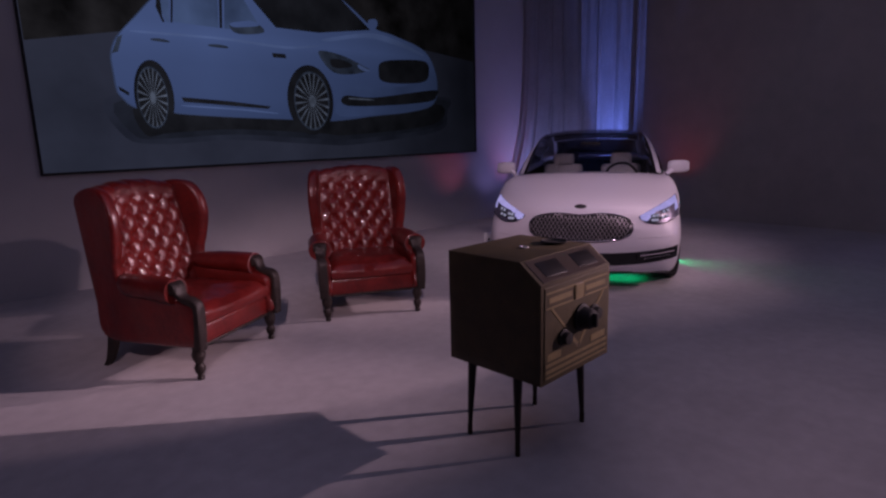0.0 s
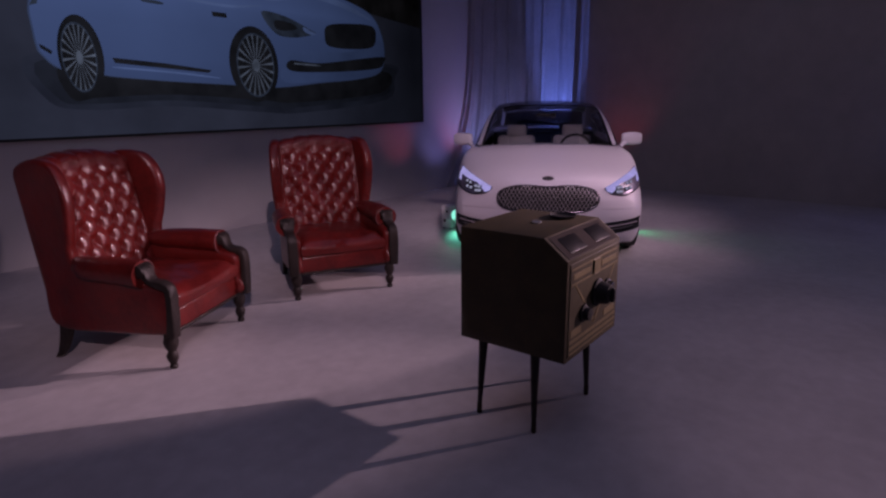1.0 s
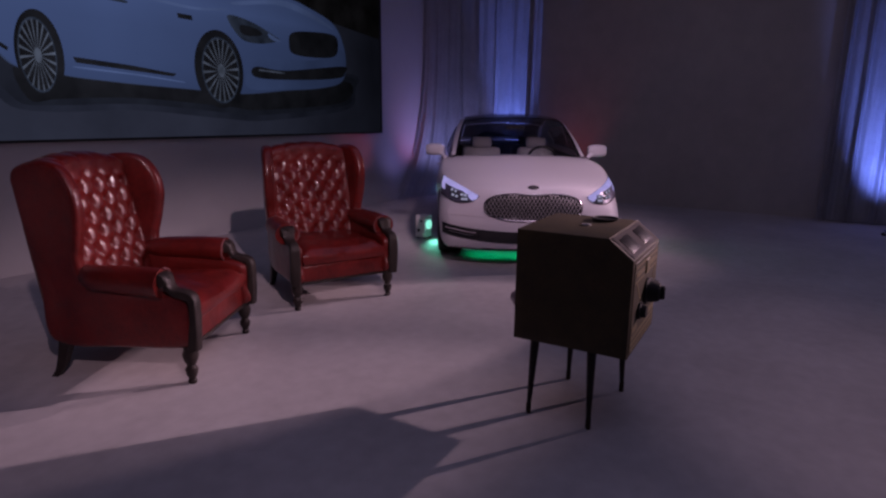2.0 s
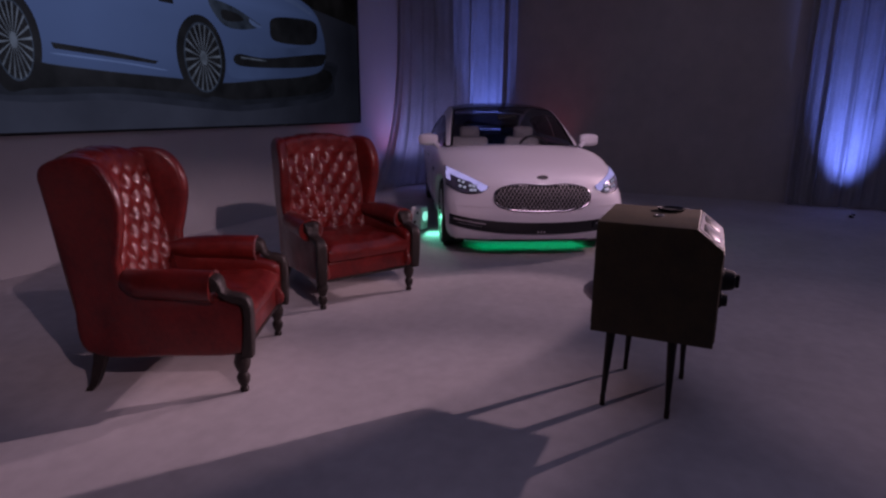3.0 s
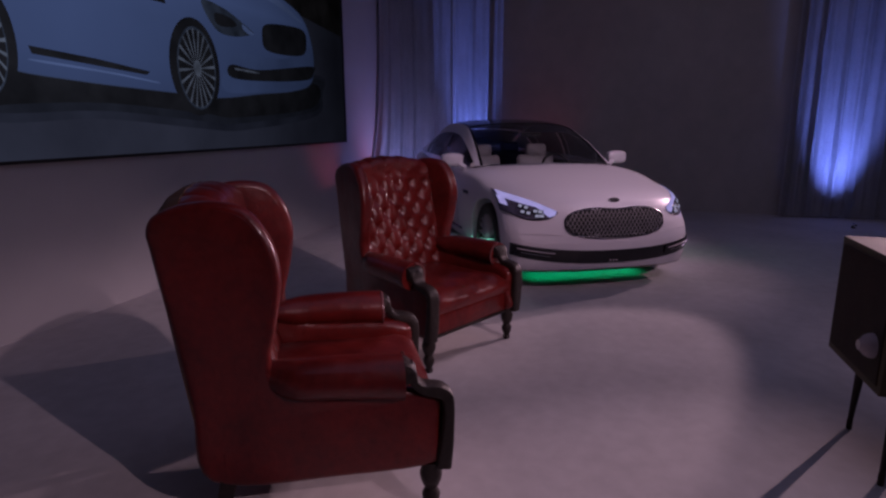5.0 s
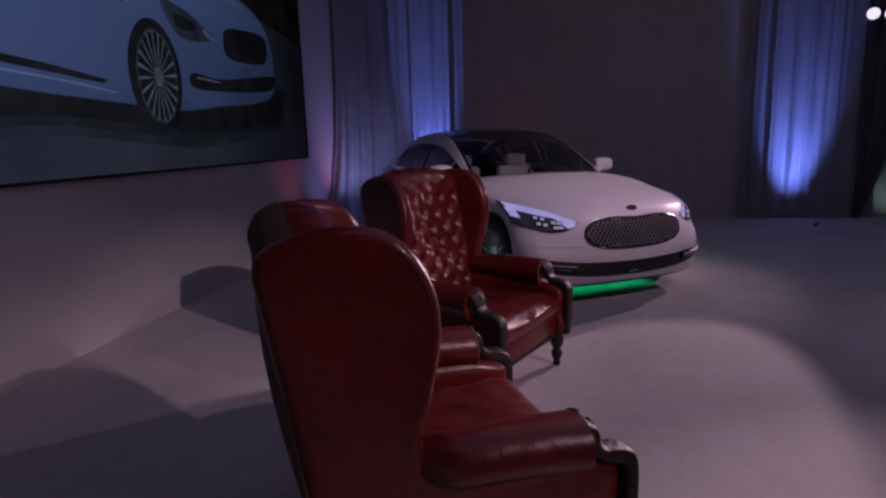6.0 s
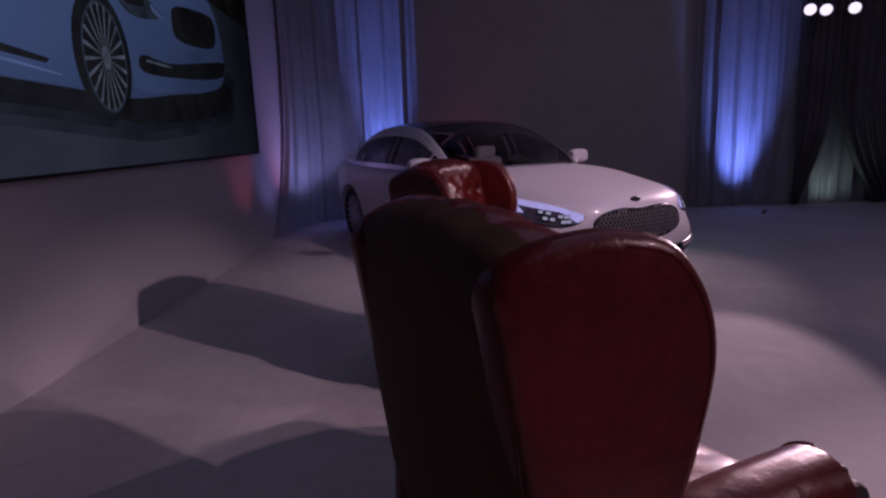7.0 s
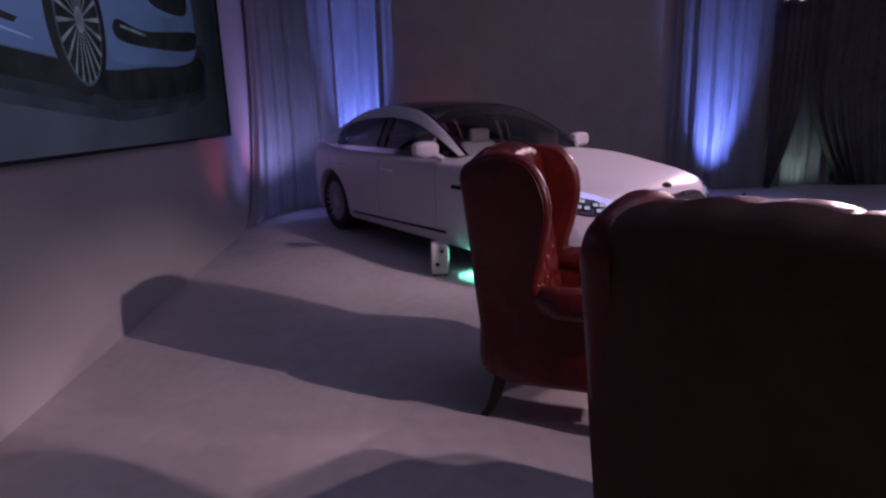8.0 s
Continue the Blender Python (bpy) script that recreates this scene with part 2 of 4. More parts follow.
def slab(outline, x0, x1, soft, axis=0, rounds=4, heart=None):
    """A padded panel: an outline in the other two axes, extruded along the axis with rounded rims."""
    pts = [Vector(p) for p in outline]
    n = len(pts)
    area = sum(pts[i].x * pts[(i + 1) % n].y - pts[(i + 1) % n].x * pts[i].y for i in range(n))
    sign = 1 if area > 0 else -1
    nor = []
    for i in range(n):
        d = (pts[(i + 1) % n] - pts[i - 1]).normalized()
        nor.append(Vector((d.y, -d.x)) * sign)
    rings = []
    steps = [(x0 + soft * (1 - math.cos(a)), soft * (1 - math.sin(a))) for a in (math.pi / 2 * k / rounds for k in range(rounds + 1))]
    steps += [(x1 - soft * (1 - math.cos(a)), soft * (1 - math.sin(a))) for a in (math.pi / 2 * k / rounds for k in range(rounds, -1, -1))]
    for x, inset in steps:
        ring = []
        for p, q in zip(pts, nor):
            r = p - q * inset
            ring.append((x, r.x, r.y) if axis == 0 else ((r.x, x, r.y) if axis == 1 else (r.x, r.y, x)))
        rings.append(ring)

    def inner(ring, f):
        c = sum((Vector(q) for q in ring), Vector()) / len(ring)
        if heart:
            c.y, c.z = heart
        return [c + (Vector(q) - c) * f for q in ring]

    shrink = (0.85, 0.68, 0.5, 0.32, 0.14)
    return loft([inner(rings[0], f) for f in reversed(shrink)] + rings + [inner(rings[-1], f) for f in shrink])


def shell(name, grid, mat, parent, thick, label="", smooth=35):
    """A bent sheet of even thickness."""
    bm, _ = sheet(grid)
    bmesh.ops.recalc_face_normals(bm, faces=bm.faces[:])
    bmesh.ops.solidify(bm, geom=bm.faces[:], thickness=thick)
    return part(name, bm, mat, parent, label, smooth)


# ---- the studio ----
def structure(name, bm, mat, label, category, smooth=0):
    return tagged(link(name, bm, mat, smooth), label, category, kind="structure")


WALL_Y, BACK_X = 6.575, 9.68
structure("floor", box((-5, -6, -0.1), (10.2, 7.0, 0.0)), FLOOR, "pale painted concrete studio floor with faint smudges", "floor")
structure("wall_screen", box((-5, WALL_Y, 0), (10.2, WALL_Y + 0.2, 6.0)), WALL, "smooth white studio wall behind the big screen", "wall")
structure("wall_back", box((BACK_X, -6, 0), (BACK_X + 0.2, WALL_Y, 6.0)), GREY, "dim grey studio backdrop wall behind the car", "wall")
structure("wall_side", box((-5.2, -6, 0), (-5, WALL_Y + 0.2, 6.0)), GREY, "plain dim studio wall", "wall")
structure("wall_front", box((-5.2, -6.2, 0), (10.2, -6, 6.0)), GREY, "plain dim studio wall", "wall")
structure("ceiling", box((-5.2, -6.2, 6.0), (10.2, 7.0, 6.2)), CEIL, "black studio ceiling", "ceiling")


# ---- big screen with a picture of a car ----
def screen_material(name, colour, vary=0.15, scale=1.2, strength=0.87, tones=()):
    """Part of the shown picture, darkened towards its front end partly for slanted viewing."""
    m = light_material(name, colour, strength, vary * 0.8, scale)
    nt = m.node_tree
    co, xyz, fade = (nt.nodes.new(k) for k in ("ShaderNodeTexCoord", "ShaderNodeSeparateXYZ", "ShaderNodeMapRange"))
    # this fade also stands in for the screen dimming when seen aslant
    fade.inputs["From Min"].default_value, fade.inputs["From Max"].default_value = 3.0, 7.2
    fade.inputs["To Min"].default_value, fade.inputs["To Max"].default_value = strength * 0.90, strength * 0.15
    nt.links.new(co.outputs["Object"], xyz.inputs[0])
    nt.links.new(xyz.outputs[0], fade.inputs["Value"])
    out = fade.outputs[0]
    if tones:
        lo, hi = tones[0][0], tones[-1][0]
        part_of, ramp, mul = (nt.nodes.new(k) for k in ("ShaderNodeMapRange", "ShaderNodeValToRGB", "ShaderNodeMath"))
        part_of.inputs["From Min"].default_value, part_of.inputs["From Max"].default_value = lo, hi
        stops = ramp.color_ramp.elements
        for n, (z, v) in enumerate(tones):
            stop = stops[n] if n < 1 else (stops[-1] if n == len(tones) - 1 else stops.new((z - lo) / (hi - lo)))
            stop.color = (v / 1.2, v / 1.2, v / 1.2, 1)
        mul.operation = "MULTIPLY"
        scaled = nt.nodes.new("ShaderNodeMath")
        scaled.operation, scaled.inputs[1].default_value = "MULTIPLY", 1.2
        nt.links.new(xyz.outputs[2], part_of.inputs["Value"])
        nt.links.new(part_of.outputs[0], ramp.inputs[0])
        nt.links.new(ramp.outputs[0], scaled.inputs[0])
        nt.links.new(scaled.outputs[0], mul.inputs[0])
        nt.links.new(out, mul.inputs[1])
        out = mul.outputs[0]
    nt.links.new(out, nt.nodes["Emission"].inputs["Strength"])
    return m


SCR_X0, SCR_X1, SCR_Z0, SCR_Z1 = 1.27, 7.41, 1.185, 4.63


def big_screen():
    root = thing("projection_screen", "wide black-edged screen showing a white saloon car on dark tarmac", "screen", pose(0, WALL_Y, 0))
    rim = 0.022
    for lo, hi in (((SCR_X0 - rim, SCR_Z0 - rim), (SCR_X1 + rim, SCR_Z0)), ((SCR_X0 - rim, SCR_Z1), (SCR_X1 + rim, SCR_Z1 + rim)),
                   ((SCR_X0 - rim, SCR_Z0), (SCR_X0, SCR_Z1)), ((SCR_X1, SCR_Z0), (SCR_X1 + rim, SCR_Z1))):
        part("border", box((lo[0], -0.035, lo[1]), (hi[0], 0, hi[1]), 0.003, 1), BLACK, root, "thin black border")
    tarmac = part("display", box((SCR_X0, -0.016, SCR_Z0), (SCR_X1, 0, SCR_Z1)), screen_material("screen_tarmac", (0.027, 0.030, 0.052), 0.35, 0.9), root, "lit display surface", 0)
    white = screen_material("screen_car_white", (0.062, 0.094, 0.232), 0.10, 0.6, tones=((1.70, 0.66), (1.95, 0.80), (2.30, 0.86), (2.52, 1.0), (2.60, 1.12), (2.72, 1.02), (3.1, 0.98), (3.45, 1.05)))
    edge = screen_material("screen_car_edge", (0.036, 0.052, 0.115), 0.3, 1.5)
    glint = screen_material("screen_car_glint", (0.080, 0.118, 0.270), 0.3, 1.2)
    nose = screen_material("screen_car_nose", (0.050, 0.076, 0.185), 0.35, 0.9)
    window = screen_material("screen_window", (0.046, 0.070, 0.155), 0.45, 2.0)
    dark = screen_material("screen_dark", (0.0105, 0.0110, 0.0155), 0.5, 3.0)
    trees = screen_material("screen_trees", (0.0120, 0.0112, 0.0135), 0.9, 2.2)
    silver = screen_material("screen_silver", (0.070, 0.084, 0.125), 0.6, 7.0)
    lampm = screen_material("screen_lamp", (0.026, 0.034, 0.058), 0.6, 5.0)

    def shape(outline, depth, mat, smooth_line=True, n=48):
        pts = spline(outline, n, True) if smooth_line else outline
        bm = bmesh.new()
        y0 = -0.016 - depth * 0.0015
        face = bm.faces.new([bm.verts.new((p[0], y0, p[1])) for p in pts])
        bmesh.ops.triangulate(bm, faces=[face])
        return part("picture_area", bm, mat, tarmac, "", 0)

    shape([(1.28, 2.40), (2.05, 2.55), (3.2, 2.75), (5.2, 2.8), (6.3, 2.72), (7.40, 2.62), (7.40, 4.62), (1.28, 4.62)], 1, trees, False)
    mid = screen_material("screen_shadow_edge", (0.0175, 0.0200, 0.035), 0.5, 1.4)
    low = screen_material("screen_shadow_soft", (0.0130, 0.0150, 0.025), 0.5, 2.0)
    shape([(2.0, 1.95), (3.9, 1.85), (6.6, 2.05), (6.75, 1.80), (6.55, 1.52), (5.0, 1.36), (4.3, 1.38), (3.2, 1.46), (2.4, 1.43), (2.02, 1.52)], 1.4, mid)
    shape([(2.08, 1.90), (3.9, 1.80), (6.6, 2.0), (6.66, 1.78), (6.5, 1.58), (4.95, 1.43), (4.33, 1.45), (3.24, 1.52), (2.45, 1.49), (2.12, 1.53)], 1.7, low)
    shape([(2.16, 1.84), (2.7, 1.77), (3.92, 1.72), (5.31, 1.77), (6.59, 1.93), (6.48, 1.63), (4.9, 1.49), (4.36, 1.52), (3.27, 1.58), (2.5, 1.55), (2.23, 1.53)], 2, dark)
    body = [(2.07, 2.5), (2.28, 2.73), (2.47, 2.93), (2.78, 3.17), (3.44, 3.41), (4.17, 3.45), (4.82, 3.24), (5.33, 2.94), (5.68, 2.87), (6.28, 2.71), (6.51, 2.42), (6.54, 2.12), (6.41, 1.91),
           (5.96, 1.81), (5.31, 1.75), (4.59, 1.68), (3.92, 1.7), (3.29, 1.72), (2.7, 1.75), (2.52, 1.77), (2.18, 1.81), (2.04, 1.93), (2.01, 2.01), (2.0, 2.18), (2.0, 2.33)]
    for grow, depth, mat in ((0.007, 2.6, edge), (0.0, 3, white)):
        shape([(4.2 + (x - 4.2) * (1 + grow), 2.4 + (z - 2.4) * (1 + 1.6 * grow)) for x, z in body], depth, mat, n=110)
    shape([(4.70, 1.74), (5.9, 1.84), (6.4, 1.96), (6.49, 2.12), (6.44, 2.36), (5.9, 2.18), (5.3, 2.14), (4.85, 2.10)], 4, nose)
    shape([(2.30, 2.585), (3.2, 2.60), (3.95, 2.575), (4.4, 2.62), (4.4, 2.605), (3.95, 2.545), (3.2, 2.575), (2.30, 2.565)], 4, glint)
    shape([(4.55, 2.72), (5.3, 2.86), (5.8, 2.80), (6.25, 2.66), (6.22, 2.64), (5.7, 2.745), (5.2, 2.79), (4.6, 2.69)], 4, glint)
    shape([(5.05, 2.43), (5.17, 2.39), (5.25, 2.36), (5.16, 2.345), (5.06, 2.38)], 7, glint)
    shape([(2.70, 1.845), (3.3, 1.815), (3.75, 1.775), (3.75, 1.765), (3.3, 1.80), (2.70, 1.83)], 4, glint)
    shape([(3.44, 3.33), (3.58, 3.05), (3.85, 2.78), (4.45, 2.78), (5.29, 2.9), (4.82, 3.24), (4.17, 3.41)], 5, dark, False)
    for o in ([(2.69, 3.1), (2.64, 2.71), (3.13, 2.7), (3.17, 3.24)], [(3.25, 3.27), (3.2, 2.7), (3.58, 2.7), (3.61, 2.81), (3.47, 3.04), (3.38, 3.3)], [(2.55, 3.0), (2.52, 2.82), (2.57, 2.7), (2.60, 2.7), (2.63, 3.06)]):
        shape(o, 5, window, False)
    for o in ([(3.185, 3.24), (3.145, 2.70), (3.175, 2.70), (3.225, 3.26)], [(2.50, 2.98), (2.475, 2.84), (2.53, 2.69), (2.55, 2.70), (2.505, 2.84), (2.53, 3.0)], [(2.655, 3.08), (2.61, 2.70), (2.63, 2.70), (2.68, 3.09)]):
        shape(o, 6, dark, False)
    shape([(4.43, 2.55), (4.78, 2.53), (5.15, 2.41), (5.23, 2.36), (4.9, 2.29), (4.61, 2.32)], 6, lampm)
    shape([(4.62, 2.47), (4.85, 2.46), (4.95, 2.40), (4.75, 2.36), (4.62, 2.38)], 7, dark)
    shape([(5.47, 2.49), (5.9, 2.55), (6.31, 2.55), (6.38, 2.41), (6.28, 2.26), (5.81, 2.21), (5.46, 2.23), (5.4, 2.35)], 6, dark)
    shape([(4.81, 2.01), (5.33, 2.0), (6.47, 2.14), (6.52, 2.06), (6.38, 1.97), (5.63, 1.9), (4.83, 1.88)], 6, dark)
    shape([(4.86, 1.965), (5.3, 1.955), (5.3, 1.975), (4.86, 1.985)], 7, silver, False)
    for o in ([(2.64, 1.93), (3.17, 1.9), (3.7, 1.85), (3.66, 1.82), (3.16, 1.85), (2.66, 1.88)], [(3.77, 2.48), (3.95, 2.48), (3.96, 2.43), (3.78, 2.43)], [(2.02, 2.02), (2.06, 2.0), (2.12, 1.96), (2.11, 1.93), (2.03, 1.98)]):
        shape(o, 6, dark, False)
    shape([(3.28, 2.77), (3.52, 2.82), (3.67, 2.76), (3.67, 2.7), (3.44, 2.66), (3.3, 2.68)], 7, lampm)
    shape([(3.28, 2.77), (3.52, 2.82), (3.62, 2.775), (3.4, 2.735), (3.3, 2.73)], 8, white)
    shape([(5.26, 3.02), (5.38, 3.05), (5.42, 3.0), (5.38, 2.93), (5.28, 2.92)], 7, white)
    for o in ([(2.39, 2.515), (2.48, 2.525), (2.57, 2.51), (2.56, 2.492), (2.41, 2.497)], [(3.00, 2.51), (3.12, 2.52), (3.22, 2.505), (3.20, 2.485), (3.02, 2.49)]):
        shape(o, 7, lampm)
    for o in ([(2.07, 2.5), (2.12, 2.53), (2.06, 2.36), (2.0, 2.34)],):
        shape(o, 7, lampm, False)

    def ellipse(cx, cz, rx, rz, n=40):
        return [(cx + rx * math.cos(2 * math.pi * k / n), cz + rz * math.sin(2 * math.pi * k / n)) for k in range(n)]

    for cx, cz, rx, rz, dx in ((2.36, 1.925, 0.20, 0.375, -0.02), (4.27, 1.935, 0.34, 0.435, 0.015)):
        shape(ellipse(cx, cz, rx, rz), 9, dark, False)
        ix, iz, mx = rx * 0.77, rz * 0.85, cx + dx
        shape(ellipse(mx, cz - 0.01, ix, iz), 10, lampm, False)
        shape(ellipse(mx, cz - 0.01, ix * 0.93, iz * 0.93), 11, dark, False)
        for k in range(20):
            a = 2 * math.pi * (k + 0.3) / 20
            da = 0.055
            shape([(mx + ix * 0.2 * math.cos(a - da), cz - 0.01 + iz * 0.2 * math.sin(a - da)), (mx + ix * 0.95 * math.cos(a - da * 0.8), cz - 0.01 + iz * 0.95 * math.sin(a - da * 0.8)),
                   (mx + ix * 0.95 * math.cos(a + da * 0.8), cz - 0.01 + iz * 0.95 * math.sin(a + da * 0.8)), (mx + ix * 0.2 * math.cos(a + da), cz - 0.01 + iz * 0.2 * math.sin(a + da))], 12, silver, False)
        shape(ellipse(mx, cz - 0.01, ix * 0.2, iz * 0.2, 20), 13, silver, False)


big_screen()


# ---- drapes ----
def drape(name, line, height, mat, label, folds, depth, flare=None, bottom=0.015, parent=None):
    """A hanging cloth along a line on the floor, in folds."""
    cols = spline(line, 260)
    grid = []
    for zi in range(25):
        f = zi / 24
        row = []
        for k, p in enumerate(cols):
            u = k / (len(cols) - 1)
            a, b = cols[max(k - 1, 0)], cols[min(k + 1, len(cols) - 1)]
            t = np.array(b) - np.array(a)
            t /= np.linalg.norm(t)
            w = noise.noise((u * folds * 0.6, 3.1, 0.4 * f)) * 0.9
            a1, a2 = math.sin(2 * math.pi * folds * u + 2.6 * w), math.sin(2 * math.pi * folds * 2.3 * u + 1.0 + w)
            d = depth * (1 - 2.2 * max(0, a1) ** 6 + 0.25 * a1 + 0.22 * a2) * (1 - 0.35 * f)
            q = np.array(p) + d * np.array((-t[1], t[0]))
            if flare:
                q = q + np.array(flare(u, f))
            row.append((q[0], q[1], bottom + (height - bottom) * f))
        grid.append(row)
    bm, _ = sheet(grid)
    bmesh.ops.solidify(bm, geom=bm.faces[:], thickness=0.003)
    return tagged(link(name, bm, mat, 80), label, "curtain", kind="structure")


drape("curtain_1", [(8.75, 6.50), (9.15, 6.40), (9.42, 6.15), (9.46, 5.6), (9.46, 5.1), (9.46, 4.62)], 5.6, SHEER, "pale sheer floor-length drape lit blue from below", 8, 0.026,
      lambda u, f: (-0.95 * (1 - u) ** 3 * (1 - f) ** 6, 0.03 * (1 - u) ** 3 * (1 - f) ** 6))
drape("curtain_2", [(9.46, 0.26), (9.46, -0.8), (9.46, -2.0), (9.46, -3.3)], 5.6, SHEER, "pale sheer floor-length drape lit blue from below", 11, 0.055)


def pulled(u, f, reach):
    """Drapes drawn aside towards the floor."""
    return (0, reach * max(0.0, 1 - f / 0.30) ** 1.6)


drape("curtain_3", [(9.33, -1.30), (9.30, -1.55), (9.28, -1.83)], 5.6, HAZED_CLOTH, "dark stage drape drawn aside above the floor", 5, 0.03, lambda u, f: pulled(u, f, 0.47 * u))
drape("curtain_4", [(9.28, -1.87), (9.2, -2.7), (9.0, -4.2), (8.7, -5.9)], 5.6, HAZED_CLOTH, "dark stage drape hanging in heavy folds", 14, 0.05, lambda u, f: pulled(u, f, -0.73 * (1 - u) ** 2))


# ---- wing chairs ----
def wing_chair(at, label, group="red wing chairs"):
    root = thing("wing_chair", label, "armchair", at, group)
    # legs: turned in front, raked behind
    turned = [(0.020, 0.0), (0.024, 0.012), (0.018, 0.03), (0.030, 0.055), (0.034, 0.08), (0.022, 0.105), (0.028, 0.115), (0.038, 0.14), (0.042, 0.165), (0.034, 0.19), (0.036, 0.215)]
    for sx in (-1, 1):
        part("leg", lathe(turned, 16, Matrix.Translation((sx * 0.372, -0.385, 0))), DARK_WOOD, root, "turned dark wood front leg")
        rings = []
        for k in range(7):
            f = k / 6
            y, w = 0.400 - 0.085 * f ** 0.6, 0.018 + 0.012 * f
            x, z = sx * (0.335 - 0.01 * f), 0.22 * f
            rings.append([(x - w, y - w, z), (x + w, y - w, z), (x + w, y + w, z), (x - w, y + w, z)])
        part("leg", loft(rings), DARK_WOOD, root, "raked dark wood back leg")
    # seat frame, front rail and cushion
    part("seat_frame", box((-0.36, -0.395, 0.20), (0.36, 0.34, 0.335), 0.02, 3), LEATHER, root)
    cush = []
    for i in range(25):
        u = i / 24
        row = []
        for j in range(25):
            v = j / 24
            x, y = -0.318 + 0.636 * u, -0.415 + 0.66 * v
            crown = (1 - abs(2 * u - 1) ** 4) * (1 - abs(2 * v - 1) ** 4)
            row.append((x, y, 0.425 + 0.055 * crown ** 0.5 + 0.020 * noise.noise((x * 6, y * 6, 1)) + 0.008 * noise.noise((x * 15, y * 10, 4)) - 0.018 * math.exp(-(x / 0.2) ** 2) * smoothstep(-0.1, -0.4, y)))
        cush.append(row)
    bm, rows = sheet(cush)
    ring = [rows[i][0] for i in range(25)] + [rows[24][j] for j in range(1, 25)] + [rows[i][24] for i in range(23, -1, -1)] + [rows[0][j] for j in range(23, 0, -1)]
    prev = ring
    for out, z in ((0.012, 0.405), (0.014, 0.375), (0.0, 0.34)):
        cur = [bm.verts.new((v.co.x + out * (1 if v.co.x > 0 else -1) * (abs(v.co.x) > 0.31), v.co.y - out * (v.co.y < -0.41), z)) for v in ring]
        for k in range(len(ring)):
            bm.faces.new((prev[k], prev[(k + 1) % len(ring)], cur[(k + 1) % len(ring)], cur[k]))
        prev = cur
    bm.faces.new(prev)
    part("seat_cushion", bm, LEATHER, root, "plump red leather cushion", 60)
    # deep-buttoned back
    A, B = 0.066, 0.086

    def top(x):
        return 1.200 - 0.058 * abs(x / 0.36) ** 2.2

    grid = []
    for i in range(97):
        x = -0.352 + 0.704 * i / 96
        row = []
        zt = top(x)
        for j in range(96):
            z = 0.36 + (zt - 0.05 - 0.36) * j / 95
            lean = 0.20 + 0.135 * (z - 0.40) / 0.75
            u, v = x / A + (z - 0.50) / B, x / A - (z - 0.50) / B
            su, sv = abs(math.sin(math.pi * u / 2)), abs(math.sin(math.pi * v / 2))
            puff = (0.28 * (su * sv) ** 0.9 + 0.72 * (1 - (1 - su) * (1 - sv)) ** 1.3) * (0.86 + 0.34 * noise.noise((math.floor(u / 2) * 3.7, math.floor(v / 2) * 2.3, 0.5)))
            rim = min(1, max(0, (0.318 - abs(x)) / 0.04)) * min(1, max(0, (zt - 0.085 - z) / 0.06))
            row.append((x, lean - 0.014 - 0.036 * (puff * rim + (1 - rim) * 0.75), z))
        base = row[-1]
        for k in range(1, 9):
            a = math.pi * k / 8
            yc, r = base[1] + 0.088, 0.088
            row.append((x, yc - r * math.cos(a), base[2] + 0.05 * math.sin(a)))
        last = row[-1]
        for k in range(1, 9):
            f = k / 8
            row.append((x, last[1] + 0.05 * f * (1 - f) + (0.372 - last[1]) * f + 0.03 * (1 - (x / 0.33) ** 2) * math.sin(math.pi * f), last[2] + (0.22 - last[2]) * f))
        grid.append(row)
    for row in grid:
        for k, (x, y, z) in enumerate(row):
            row[k] = (x * (1 - 0.05 * min(1, max(0, (y - 0.25) / 0.24))), y, z)
    for i, row in enumerate(grid):
        x = -0.352 + 0.704 * i / 96
        puff = 0.010 * abs(math.cos(math.pi * x / (2 * A))) ** 0.6 - 0.004
        for k in range(-20, -8):
            w = smoothstep(0, 1, min(1, (k + 21) / 5))
            row[k] = (row[k][0], row[k][1], row[k][2] + puff * w * (1 if k < -11 else 0.6))
    outer = [row[-12:] for row in grid[::2]]
    bm, rows = sheet([row[:-10] for row in grid])
    back = part("backrest", bm, LEATHER, root, "deep-buttoned red leather back", 60)
    shell("outer_back", [[Vector((p[0], p[1] + 0.012 * min(1, k / 3) + 0.014 * smoothstep(0.3, 1.1, p[2]) * min(1, k / 4), p[2] + 0.003 * max(0, 1 - k / 4))) for k, p in enumerate(row)] for row in outer], BACK_BROWN, root, 0.006, "leather outside back, coloured dark brown", 60)
    knob = lathe([(0.001, 0.0), (0.006, 0.001), (0.009, 0.004), (0.006, 0.008), (0.001, 0.009)], 10)
    kme = None
    for n in range(-6, 7):
        for m in range(-1, 10):
            if (n + m) % 2:
                continue
            x, z = n * A, 0.50 + m * B / 1.0 - 0.0
            if abs(x) > 0.29 or z > top(x) - 0.11:
                continue
            lean = 0.20 + 0.135 * (z - 0.40) / 0.75
            if kme is None:
                ob = part("button", knob, BUTTON, back, "leather-covered button")
                kme = ob.data
            else:
                ob = new("button", kme)
                ob.parent = back
            ob.matrix_basis = Matrix.Translation((x, lean - 0.010, z)) @ pose(0, 0, 0, 100, 0, 0)
